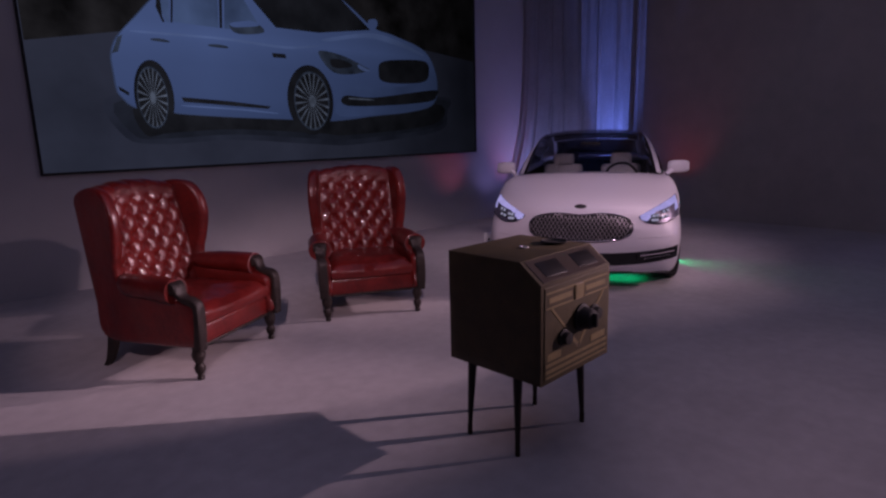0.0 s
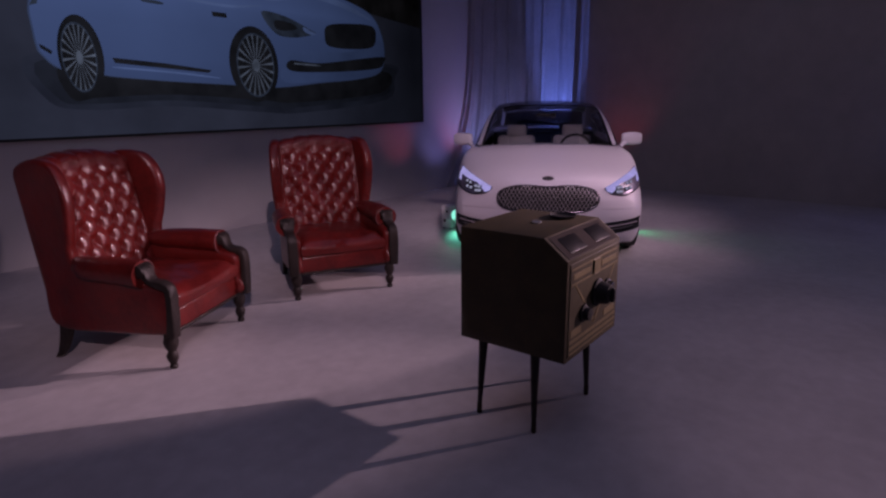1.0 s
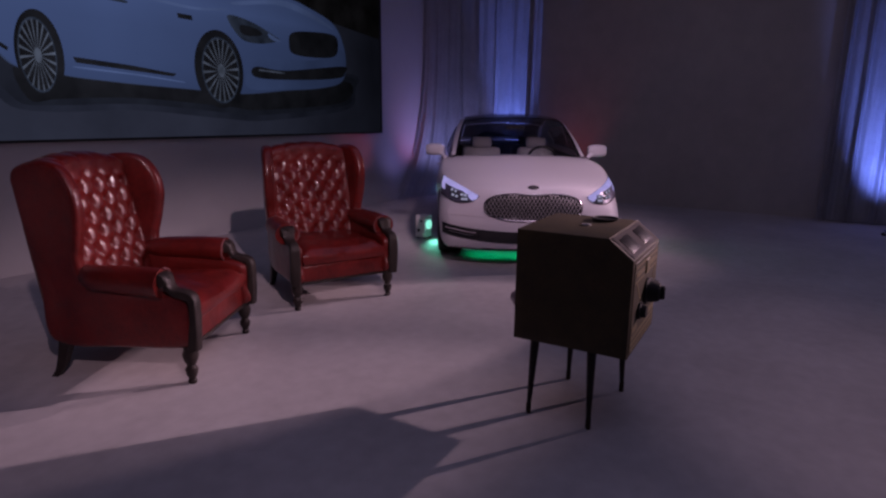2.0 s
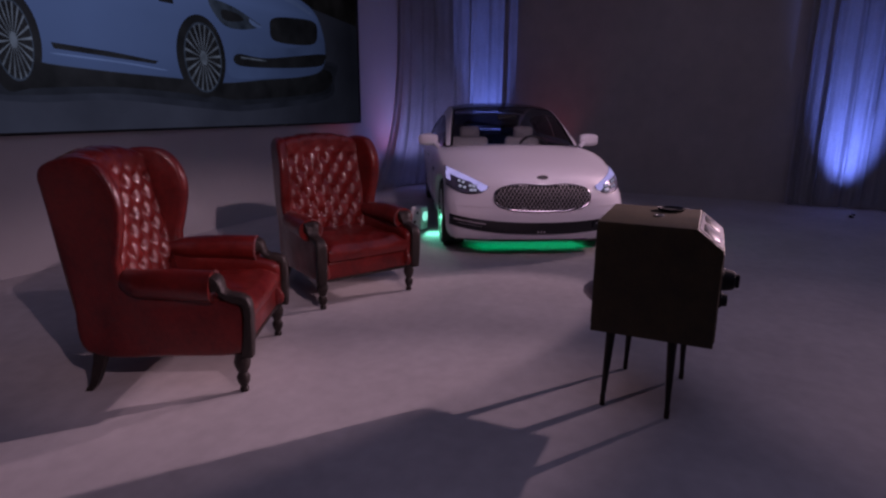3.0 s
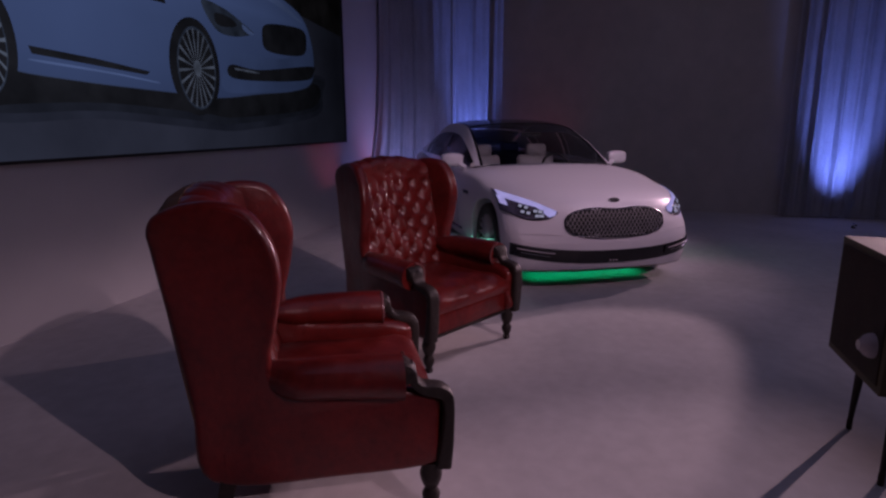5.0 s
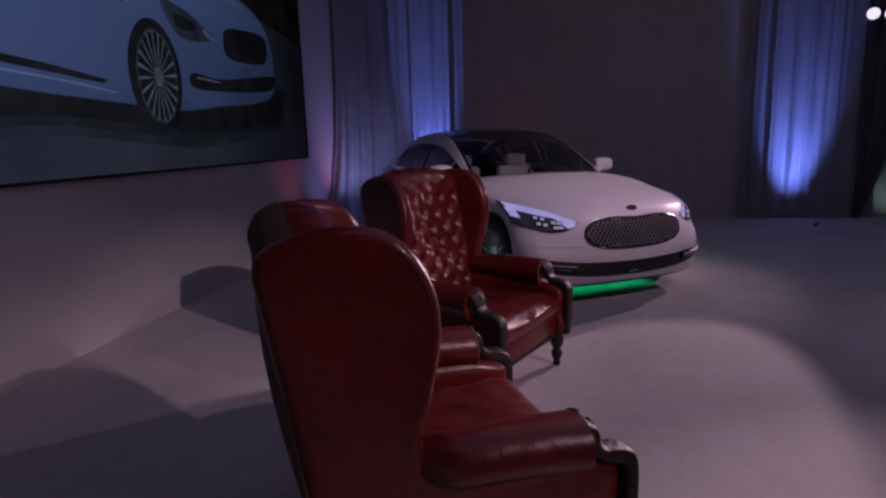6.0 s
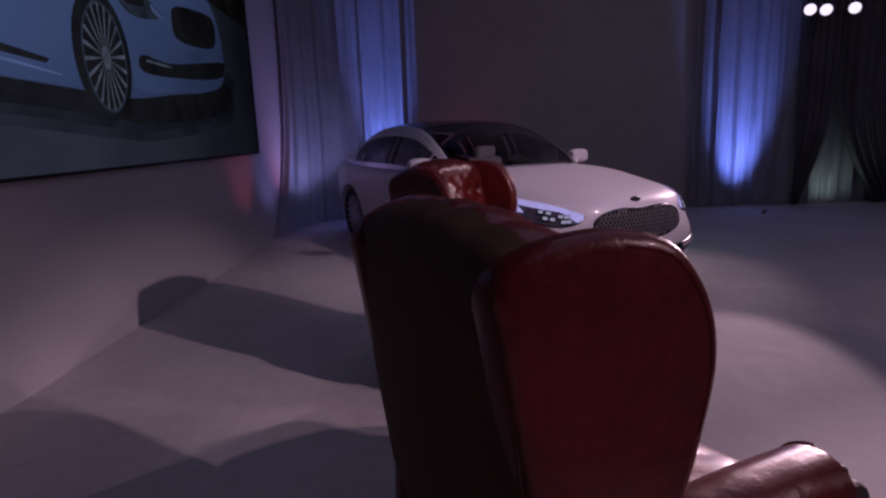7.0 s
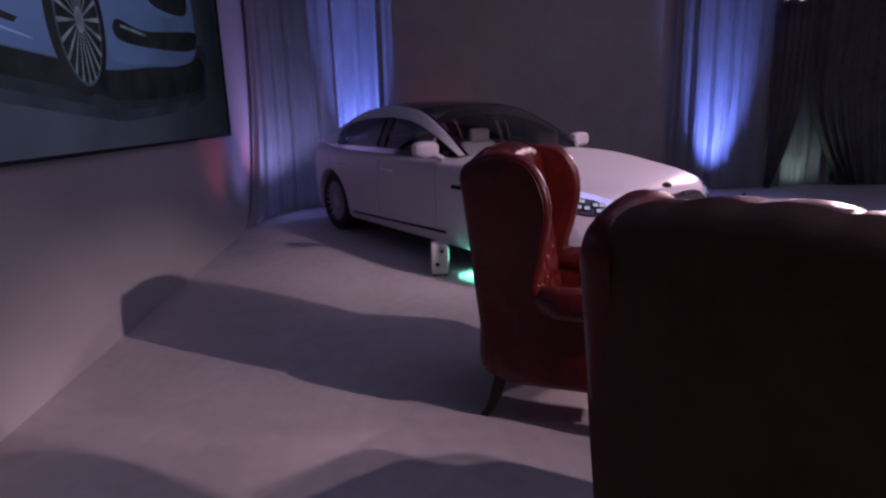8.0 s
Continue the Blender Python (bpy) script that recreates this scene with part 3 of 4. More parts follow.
    # wings, arms and carved posts
    for sx in (-1, 1):
        wing = spline([(0.380, 0.205), (0.420, 0.50), (0.464, 0.80), (0.498, 1.02), (0.506, 1.075), (0.492, 1.118), (0.455, 1.146), (0.375, 1.172), (0.28, 1.178), (0.185, 1.148), (0.118, 1.05), (0.098, 0.93),
                       (0.122, 0.78), (0.148, 0.67), (0.135, 0.590), (0.07, 0.540), (-0.05, 0.522), (-0.25, 0.516), (-0.335, 0.503), (-0.40, 0.482), (-0.424, 0.445), (-0.420, 0.34), (-0.408, 0.212), (0.0, 0.200)], 132, True)
        bm = slab(wing, -0.040, 0.040, 0.028, heart=(0.22, 0.45))

        def spread(y, z):
            up = smoothstep(0.46, 0.74, z)
            return up * (0.303 + 0.238 * (0.48 - y)) + (1 - up) * (0.366 - 0.055 * smoothstep(0.0, 0.42, y))

        for v in bm.verts:
            v.co.x += sx * spread(v.co.y, v.co.z)
        part("side_panel", bm, LEATHER, root, "red leather side and curved wing in one", 60)
        seam = []
        for k in range(44, 66):
            d = (Vector(wing[k + 1]) - Vector(wing[k - 1])).normalized()
            y, z = wing[k][0] - d.y * 0.024, wing[k][1] + d.x * 0.024
            if (Vector((y, z)) - Vector((0.3, 0.8))).length > (Vector(wing[k]) - Vector((0.3, 0.8))).length:
                y, z = wing[k][0] + d.y * 0.024, wing[k][1] - d.x * 0.024
            seam.append((sx * (spread(y, z) + 0.0385), y, z))
        part("seam", tube(seam, 0.003, 5), LEATHER, root)
        arm = []
        for k in range(22):
            f = k / 21
            y = 0.27 - 0.555 * f
            r = (0.064 + 0.015 * f) * (0.45 + 0.55 * smoothstep(0.0, 0.36, f))
            zc, xc = 0.560 + 0.014 * math.sin(math.pi * f) + 0.028 * (1 - smoothstep(0.0, 0.4, f)), sx * (0.372 + 0.022 * f - 0.062 * (1 - smoothstep(0.0, 0.42, f)))
            arm.append([(xc + 1.12 * r * math.cos(a), y, zc + r * math.sin(a)) for a in (2 * math.pi * q / 18 for q in range(18))])
        part("armrest", loft(arm), LEATHER, root, "rolled leather arm", 60)
        rim = [(xc - sx * 1.10 * r * math.cos(a), y - 0.004, zc + r * 0.98 * math.sin(a)) for a in (math.radians(-50 + 11 * q) for q in range(13))]
        part("welt", tube(rim, 0.0058, 6), WELT, root, "polished welt along the arm front, tinted pale for its highlight")
        # scrolled wooden arm front
        xs = sx * 0.395
        line = spline([(-0.262, 0.610), (-0.305, 0.592), (-0.322, 0.545), (-0.355, 0.515), (-0.415, 0.498), (-0.442, 0.462), (-0.440, 0.34), (-0.425, 0.205)], 26)
        rings = []
        for k, (y, z) in enumerate(line):
            f = k / 25
            w = 0.043 - 0.010 * f + 0.004 * math.sin(9 * f)
            d = 0.017 + 0.009 * f + 0.003 * math.sin(14 * f)
            a, b = line[max(k - 1, 0)], line[min(k + 1, 25)]
            t = Vector((b[0] - a[0], b[1] - a[1])).normalized()
            square = [(math.copysign(abs(math.cos(q)) ** 0.45, math.cos(q)), math.copysign(abs(math.sin(q)) ** 0.45, math.sin(q))) for q in (2 * math.pi * (s + 0.5) / 16 for s in range(16))]
            rings.append([(xs + w * c, y - d * q * t.y, z + d * q * t.x) for c, q in square])
        post = part("arm_post", loft(rings), DARK_WOOD, root, "carved dark wood arm post")
        part("scroll", lathe([(0.001, -0.055), (0.024, -0.053), (0.036, -0.049), (0.039, -0.02), (0.033, 0.0), (0.039, 0.02), (0.036, 0.049), (0.024, 0.053), (0.001, 0.055)], 18,
                             Matrix.Translation((xs, -0.285, 0.583)) @ pose(0, 0, 0, 0, 90, 0)), DARK_WOOD, post, "carved scroll")
        part("rosette", lathe([(0.001, 0.012), (0.018, 0.010), (0.020, 0.004), (0.028, 0.006), (0.034, 0.0)], 14, Matrix.Translation((xs, -0.285 - 0.034, 0.583)) @ pose(0, 0, 0, 90, 0, 0)), DARK_WOOD, post)
    part("front_rail", box((-0.33, -0.400, 0.192), (0.33, -0.37, 0.212), 0.006, 2), DARK_WOOD, root, "dark wood front rail")
    return root


wing_chair(pose(1.510, 3.900, 0, 0, 0, 27.5), "oxblood buttoned leather wing chair with carved dark legs, nearer the cabinet")
wing_chair(pose(3.044, 3.936, 0, 0, 0, -27.2), "oxblood buttoned leather wing chair with carved dark legs, beside the car")


# ---- old console cabinet on legs ----
def console():
    x0, x1, y0, y1, z0, z1 = 1.92, 2.465, 1.275, 1.80, 0.392, 0.915
    root = thing("radio_cabinet", "dark brown veneered vintage console with gold inlay on tapered legs", "cabinet", pose(0.026, -0.012, 0))
    outline = [(y0, z0), (y1, z0), (y1, z1), (y0 + 0.11, z1), (y0, z1 - 0.085)]
    body = part("body", slab(outline, x0, x1, 0.006, rounds=2), WALNUT, root, "brown veneer case", 30)
    for cx, cy in ((1.965, 1.43), (1.967, 1.725), (2.435, 1.39), (2.432, 1.678)):
        mx, my = 2.19, 1.55
        tx, ty = cx + (mx - cx) * 0.06, cy + (my - cy) * 0.08
        rings = []
        for k in range(9):
            f = k / 8
            r = 0.0105 + 0.0125 * f
            c = Vector((cx + (tx - cx) * f, cy + (ty - cy) * f, 0.035 + (z0 - 0.03) * f))
            rings.append([c + Vector((r * math.cos(a), r * math.sin(a), 0)) for a in (2 * math.pi * q / 14 for q in range(14))])
        leg = part("leg", loft(rings), DARK_WOOD, root, "tapered dark leg")
        part("ferrule", lathe([(0.010, 0.0), (0.0125, 0.004), (0.0125, 0.05), (0.0115, 0.055)], 14, Matrix.Translation((cx, cy, 0))), BRASS, leg, "brass tip")
    # sloped dial panel with two dark windows
    slope = math.degrees(math.atan2(0.085, 0.11))
    plate = box((-0.25, -0.062, -0.001), (0.25, 0.062, 0.003), 0.0015, 1)
    plate.transform(Matrix.Translation((2.1925, y0 + 0.055, z1 - 0.0425)) @ pose(0, 0, 0, slope))
    part("dial_plate", plate, material("dial_plate_lacquer", (0.045, 0.034, 0.028), 0.34, scale=16, vary=0.2), root, "worn lacquered dial plate", 0)
    for wx in (2.065, 2.315):
        m = Matrix.Translation((wx, y0 + 0.055, z1 - 0.0425)) @ pose(0, 0, 0, slope)
        bm = box((-0.078, -0.042, -0.002), (0.078, 0.042, 0.006), 0.004, 2)
        bm.transform(m)
        dial = part("dial_window", bm, DIAL, root, "dark dial window")
    # inlaid front
    fy = y0

    def bar(xa, za, xb, zb, w, mat=GOLD, deep=0.002):
        a, b = Vector((xa, za)), Vector((xb, zb))
        n = Vector((-(b - a).y, (b - a).x)).normalized() * w / 2
        pts = [a + n, b + n, b - n, a - n]
        bm = bmesh.new()
        rows = [[bm.verts.new((p.x, y, p.y)) for p in pts] for y in (fy + 0.002, fy - deep)]
        for k in range(4):
            bm.faces.new((rows[0][k], rows[0][(k + 1) % 4], rows[1][(k + 1) % 4], rows[1][k]))
        bm.faces.new(rows[1])
        return bm

    panel = part("front_panel", box((x0 + 0.022, fy - 0.004, z0 + 0.02), (x1 - 0.022, fy + 0.002, z1 - 0.10), 0.002, 1), material("worn_front_veneer", (0.060, 0.045, 0.017), 0.55, scale=11, vary=0.35, bump=0.1), root, "worn lighter veneer front")
    fy -= 0.004
    strips = [(x0 + 0.03, 0.79, x1 - 0.03, 0.79, 0.008), (x0 + 0.03, 0.725, 2.15, 0.725, 0.007), (2.24, 0.725, x1 - 0.03, 0.725, 0.007), (x0 + 0.05, 0.757, 2.14, 0.757, 0.022), (2.25, 0.757, x1 - 0.05, 0.757, 0.022),
              (x0 + 0.03, 0.475, x1 - 0.03, 0.475, 0.014), (x0 + 0.03, 0.447, x1 - 0.03, 0.447, 0.014), (x0 + 0.03, 0.422, x1 - 0.03, 0.422, 0.008),
              (1.99, 0.72, 2.19, 0.515, 0.012), (2.40, 0.72, 2.20, 0.515, 0.012), (1.96, 0.51, 2.06, 0.51, 0.03), (2.30, 0.51, 2.42, 0.51, 0.03), (2.10, 0.60, 2.19, 0.50, 0.006), (2.29, 0.60, 2.20, 0.50, 0.006)]
    for s in strips:
        part("inlay", bar(*s), GOLD, panel, "dull gold inlay strip", 0)
    part("emblem", box((2.158, fy - 0.006, 0.722), (2.232, fy + 0.001, 0.792), 0.005, 1), GOLD, panel, "gold emblem plate", 0)
    # black knob cluster on the front
    m = Matrix.Translation((2.215, fy, 0.632)) @ pose(0, 0, 0, 90, 0, 0)
    knob = part("knob", lathe([(0.062, 0.0), (0.062, 0.010), (0.052, 0.016), (0.046, 0.050), (0.040, 0.062), (0.026, 0.067), (0.001, 0.068)], 24, m), BLACK, root, "large black control knob")
    part("grip", box((2.203, fy - 0.084, 0.600), (2.227, fy - 0.060, 0.664), 0.008, 3), BLACK, knob)
    for kx, kz in ((2.075, 0.575), (2.315, 0.632)):
        part("knob", lathe([(0.038, 0.0), (0.038, 0.010), (0.030, 0.014), (0.026, 0.035), (0.001, 0.038)], 20, Matrix.Translation((kx, fy, kz)) @ pose(0, 0, 0, 90, 0, 0)), BLACK, root, "small black control knob")
    # open back with a pale plastic neck
    part("back_panel", box((x0 + 0.03, y1 - 0.002, z0 + 0.03), (x1 - 0.03, y1 + 0.006, z1 - 0.03), 0.002, 1), material("dull_back_board", (0.030, 0.020, 0.012), 0.85, scale=10, vary=0.3), root, "dark back board")
    part("back_cap", lathe([(0.050, 0.0), (0.048, 0.015), (0.040, 0.03), (0.026, 0.04), (0.020, 0.05), (0.001, 0.052)], 20, Matrix.Translation((2.02, y1 + 0.006, 0.56)) @ pose(0, 0, 0, -90, 0, 0)), PALE_PLASTIC, root, "pale plastic cap on the back")
    return root


console()
tray = thing("tray", "small flat black dish on top of the cabinet", "dish", pose(2.386, 1.508, 0.915, 0, 0, 12))
part("dish", lathe([(0.045, 0.0), (0.058, 0.003), (0.066, 0.014), (0.062, 0.015), (0.052, 0.006), (0.001, 0.005)], 20), BLACK, tray)
key = thing("key_ring", "small shiny metal trinket on top of the cabinet", "trinket", pose(2.206, 1.548, 0.915))
part("ring", lathe([(0.018, 0.0), (0.022, 0.002), (0.022, 0.006), (0.016, 0.007), (0.014, 0.002)], 16), RIM, key)


# ---- the car ----
CAR = pose(4.57, 2.73, 0, 0, 0, -61)
AXLES, WHEEL_R, REAR_STRETCH = (0.80, 3.885), 0.345, 0.10


def car_body():
    # nose to tail: station, underside, shoulder, centre line, half width
    stations = [(0.0, 0.43, 0.57, 0.59, 0.80), (0.012, 0.33, 0.645, 0.665, 0.825), (0.04, 0.215, 0.715, 0.735, 0.862), (0.10, 0.160, 0.765, 0.79, 0.890), (0.28, 0.150, 0.812, 0.85, 0.915),
                (0.6, 0.165, 0.85, 0.905, 0.938), (1.0, 0.18, 0.89, 0.962, 0.94), (1.4, 0.18, 0.92, 1.0, 0.945), (1.9, 0.18, 0.935, 0.985, 0.945), (2.6, 0.18, 0.945, 0.97, 0.945),
                (3.4, 0.18, 0.955, 0.985, 0.945), (4.1, 0.19, 0.975, 1.03, 0.935), (4.55, 0.21, 0.985, 1.07, 0.918), (4.85, 0.24, 0.970, 1.060, 0.83), (5.00, 0.30, 0.90, 0.98, 0.75),
                (5.06, 0.40, 0.78, 0.83, 0.70), (5.08, 0.50, 0.66, 0.69, 0.66)]
    def bent(ring, ys):
        row = []
        for x, z in ring:
            k = (abs(x) / 0.9) ** 3.4 * (0.26 + 0.24 * smoothstep(0.4, 0.8, z)) * (1 - smoothstep(0.15, 1.3, ys))
            r = (abs(x) / 0.9) ** 3.0 * 0.38 * smoothstep(4.1, 5.0, ys)
            row.append((x, ys + k - r, z))
        return row

    rows = []
    for ys, zb, zs, zc, w in spline(stations, 110):
        hollow = 0.13 * smoothstep(0.10, 0.22, ys) * (1 - smoothstep(4.7, 4.9, ys))
        h = zs - zb
        half = [(0, zb + hollow), (0.5 * w, zb + hollow), (0.78 * w, zb + 0.4 * hollow), (0.90 * w, zb), (0.965 * w, zb + 0.12 * h), (0.985 * w, zb + 0.3 * h), (1.0 * w, zb + 0.55 * h), (0.995 * w, zb + 0.78 * h),
                (0.965 * w, zb + 0.95 * h), (0.90 * w, zs + 0.18 * (zc - zs)), (0.7 * w, zs + 0.6 * (zc - zs)), (0.35 * w, zs + 0.9 * (zc - zs)), (0, zc)]
        half = spline(half, 34)
        ring = [(x, z) for x, z in half] + [(-x, z) for x, z in half[-2:0:-1]]
        if not rows:
            middle = zb + 0.5 * h
            rings = [[(x, middle + (z - middle) * f) for x, z in ring] for f in (0.03, 0.3, 0.55, 0.8)] + [ring]
        else:
            rings = [ring]
        for ring in rings:
            rows.append(bent(ring, ys))
    bm = loft(rows)
    bmesh.ops.recalc_face_normals(bm, faces=bm.faces[:])
    me = bpy.data.meshes.new("body")
    bm.to_mesh(me)
    bm.free()
    ob = new("body", me)
    tool = bmesh.new()
    for ya in AXLES:
        for sx in (-1, 1):
            lathe([(0.392, -0.27), (0.392, 0.35)], 48, Matrix.Translation((sx * 0.89, ya, WHEEL_R)) @ pose(0, 0, 0, 0, sx * 90, 0), tool)
    bmesh.ops.recalc_face_normals(tool, faces=tool.faces[:])
    tme = bpy.data.meshes.new("cutter")
    tool.to_mesh(tme)
    tool.free()
    cutter = new("cutter", tme)
    mod = ob.modifiers.new("arches", "BOOLEAN")
    mod.object, mod.operation, mod.solver = cutter, "DIFFERENCE", "EXACT"
    bpy.context.view_layer.update()
    cut = bpy.data.meshes.new_from_object(ob.evaluated_get(bpy.context.evaluated_depsgraph_get()))
    bpy.data.objects.remove(ob)
    bpy.data.objects.remove(cutter)
    return cut


def car():
    root = thing("car", "pearl white four-door saloon car with mesh grille, parked", "car", CAR)
    cut = car_body()
    bm = bmesh.new()
    bm.from_mesh(cut)
    from mathutils.bvhtree import BVHTree
    tree = BVHTree.FromBMesh(bm)
    # open the cabin, blacken wheel wells and underside
    doomed = [f for f in bm.faces if 1.62 < f.calc_center_median().y < 4.25 and f.calc_center_median().z > 0.80 and abs(f.calc_center_median().x) < 0.80]
    bmesh.ops.delete(bm, geom=doomed, context="FACES")
    for f in bm.faces:
        c = f.calc_center_median()
        well = any(math.hypot(c.y - ya, c.z - WHEEL_R) < 0.389 for ya in AXLES) and abs(c.x) > 0.5
        f.material_index = 1 if well or (f.normal.z < -0.6 and c.z < 0.36) else 0
    me = bpy.data.meshes.new("body")
    bm.to_mesh(me)
    bm.free()
    me.materials.append(PAINT)
    me.materials.append(TRIM_BLACK)
    me.shade_smooth()
    me.set_sharp_from_angle(angle=radians(40))
    body = new("body", me)
    body.parent = root
    tagged(body, "pearl white bodywork")

    def front(x, z, off=0.004):
        hit = tree.ray_cast(Vector((x, -2, z)), Vector((0, 1, 0)))
        p = hit[0] if hit[0] else Vector((x, 0.6, z))
        n = hit[1] if hit[0] else Vector((0, -1, 0))
        if n.y > 0:
            n = -n
        return p + n * off

    def flank(sx, y, z, off=0.004):
        hit = tree.ray_cast(Vector((sx * 3, y, z)), Vector((-sx, 0, 0)))
        return (hit[0] if hit[0] else Vector((sx * 0.94, y, z))) + Vector((sx * off, 0, 0))

    def above(x, y, off=0.003):
        hit = tree.ray_cast(Vector((x, y, 3)), Vector((0, 0, -1)))
        return (hit[0] if hit[0] else Vector((x, y, 0.95))) + Vector((0, 0, off))

    # grille
    def oval(f, a, k=0.0):
        c, s = math.cos(a), math.sin(a)
        x = 0.452 * f * abs(c) ** 0.76 * (1 if c > 0 else -1)
        pinch = 1 - 0.16 * math.exp(-(x / 0.15) ** 2) * (s > 0)
        return x, 0.598 + 0.127 * f * abs(s) ** 0.72 * (1 if s > 0 else -1) * pinch

    rings = [[front(*oval(f, 2 * math.pi * k / 64), 0.007) for k in range(64)] for f in (0.02, 0.12, 0.22, 0.32, 0.42, 0.52, 0.62, 0.72, 0.82, 0.91, 1.0)]
    grille = part("grille", loft(rings), TYRE, root, "black grille recess")
    part("grille_rim", tube([front(*oval(1.0, 2 * math.pi * k / 72), 0.006) for k in range(73)], 0.009, 6), TRIM_CHROME, grille, "dark chrome grille surround")
    mesh = bmesh.new()
    for sgn in (-1, 1):
        for q in range(-28, 29):
            x0 = q * 0.036
            pts = []
            for k in range(15):
                z = 0.468 + 0.264 * k / 14
                x = x0 + sgn * (z - 0.600) * 0.62
                inside = (abs(x) / 0.447) ** 2.7 + (abs(z - 0.598) / 0.124) ** 2.7 < 1 and z < 0.598 + 0.123 * (1 - 0.16 * math.exp(-(x / 0.15) ** 2))
                if inside:
                    pts.append(front(x, z, 0.0125))
            if len(pts) > 2:
                tube(pts, 0.0040, 4, mesh)
    part("grille_mesh", mesh, MESH, grille, "bright diamond mesh")
    badge = lathe([(0.001, 0.006), (0.030, 0.006), (0.036, 0.003), (0.038, -0.004)], 20)
    badge.transform(Matrix.Translation(front(0, 0.775, 0.004)) @ pose(0, 0, 0, 60, 0, 0) @ Matrix.Diagonal((1.45, 0.62, 1, 1)))
    part("badge", badge, DIAL, root, "small dark oval badge")

    # lower intake with lamp strips
    def intake(x, f):
        k = (abs(x) / 0.85) ** 2
        lo, hi = 0.242 + 0.066 * k, 0.356 + 0.056 * k
        return lo + (hi - lo) * f

    xs = [-0.855 + 1.71 * k / 60 for k in range(61)]
    bar = part("lower_intake", sheet([[front(x, intake(x, f), 0.004) for x in xs] for f in (0, 0.33, 0.66, 1)])[0], TRIM_BLACK, root, "black lower intake band")
    part("trim_strip", tube([front(x, intake(x, 1.0), 0.003) for x in xs], 0.005, 6), TRIM_BLACK, bar)
    for x in (-0.030, 0.0, 0.028):
        eye = front(x, intake(x, 0.22), 0.006)
        part("sensor", box(eye - Vector((0.008, 0.004, 0.008)), eye + Vector((0.008, 0.006, 0.008)), 0.003, 1), PALE_PLASTIC, bar, "small pale sensor cover")
    for sx in (-1, 1):
        lx = [sx * (0.50 + 0.335 * k / 12) for k in range(13)]
        part("fog_housing", sheet([[front(x, intake(x, f), o) for x in lx] for f, o in ((0.30, 0.004), (0.36, 0.016), (0.65, 0.018), (0.98, 0.016), (1.04, 0.004))])[0], TRIM_BLACK, bar, "gloss black fog lamp housing", 50)
        part("fog_lamp", tube([front(x, intake(x, 0.74), 0.019) for x in lx[1:-1]], 0.0055, 6), PALE_PLASTIC, bar, "slim fog lamp strip")
        part("fog_trim", tube([front(x, intake(x, 0.47), 0.017) for x in lx[2:-2]], 0.0025, 6), CHROME, bar)
        # headlamp
        top = spline([(0.500, 0.690), (0.62, 0.748), (0.75, 0.795), (0.868, 0.828)], 15)
        low = spline([(0.518, 0.664), (0.60, 0.628), (0.72, 0.618), (0.875, 0.672)], 15)

        def lamp(u, f, off):
            i = min(int(u * 14), 13)
            t = u * 14 - i
            a = top[i] * (1 - t) + top[i + 1] * t
            b = low[i] * (1 - t) + low[i + 1] * t
            p = b + (a - b) * f
            return front(sx * p[0], p[1], off)

        head = part("headlamp", sheet([[lamp(u / 28, f / 8, 0.003) for u in range(29)] for f in range(9)])[0], LAMP_BASE, root, "clear headlamp with bright housing")
        part("led_brow", sheet([[lamp(0.03 + 0.93 * u / 24, (0.03 + 0.66 * smoothstep(0.16, 0.46, u / 24)) * (1 - f / 3) + 0.98 * f / 3, 0.007) for u in range(25)] for f in range(4)])[0], LED, head, "lit white-violet lamp brow")
        part("led_corner", sheet([[lamp(0.90 + 0.08 * u / 3, 0.35 + 0.4 * f / 3, 0.007) for u in range(4)] for f in range(4)])[0], LED, head, "lit lamp corner")
        for u, f in [(c + du, 0.33 + 0.10 * (c > 0.5) + df) for c in (0.43, 0.66) for du in (-0.045, 0.045) for df in (-0.13, 0.12)]:
            p = lamp(u, f, 0.010)
            across = (lamp(u + 0.04, f, 0) - lamp(u - 0.04, f, 0)).normalized()
            rise = (lamp(u, f + 0.12, 0) - lamp(u, f - 0.12, 0)).normalized()
            out = across.cross(rise).normalized() * sx
            turn = Matrix.Translation(p) @ Matrix((across, -out, out.cross(across) * sx)).transposed().to_4x4()
            cube = box((-0.023, -0.005, -0.017), (0.023, 0.010, 0.017), 0.004, 2)
            cube.transform(turn)
            lens = part("lens", cube, TRIM_BLACK, head, "dark square lens frame")
            bulb = box((-0.018, -0.009, -0.012), (0.018, -0.003, 0.012), 0.003, 2)
            bulb.transform(turn)
            part("bulb", bulb, BULB, lens, "pale lit lens")
        part("lamp_lip", tube([lamp(u / 20, 0.0, 0.004) for u in range(2, 21)], 0.005, 6), TRIM_BLACK, head)
        # flank: shut lines, handles, vent, sill trim
        for line in (spline([(1.80, 0.30), (1.74, 0.55), (1.76, 0.90)], 14), spline([(2.78, 0.28), (2.77, 0.6), (2.76, 0.92)], 14), spline([(3.52, 0.30), (3.62, 0.50), (3.86, 0.75), (3.93, 0.93)], 14)):
            part("shut_line", tube([flank(sx, y, z, 0.0005) for y, z in line], 0.0018, 4), TRIM_BLACK, root)
        for y in (2.58, 3.52):
            handle = tube([flank(sx, y - 0.10, 0.80, 0.004), flank(sx, y - 0.07, 0.802, 0.030), flank(sx, y + 0.07, 0.806, 0.030), flank(sx, y + 0.10, 0.808, 0.004)], 0.013, 8)
            part("door_handle", handle, PAINT, root)
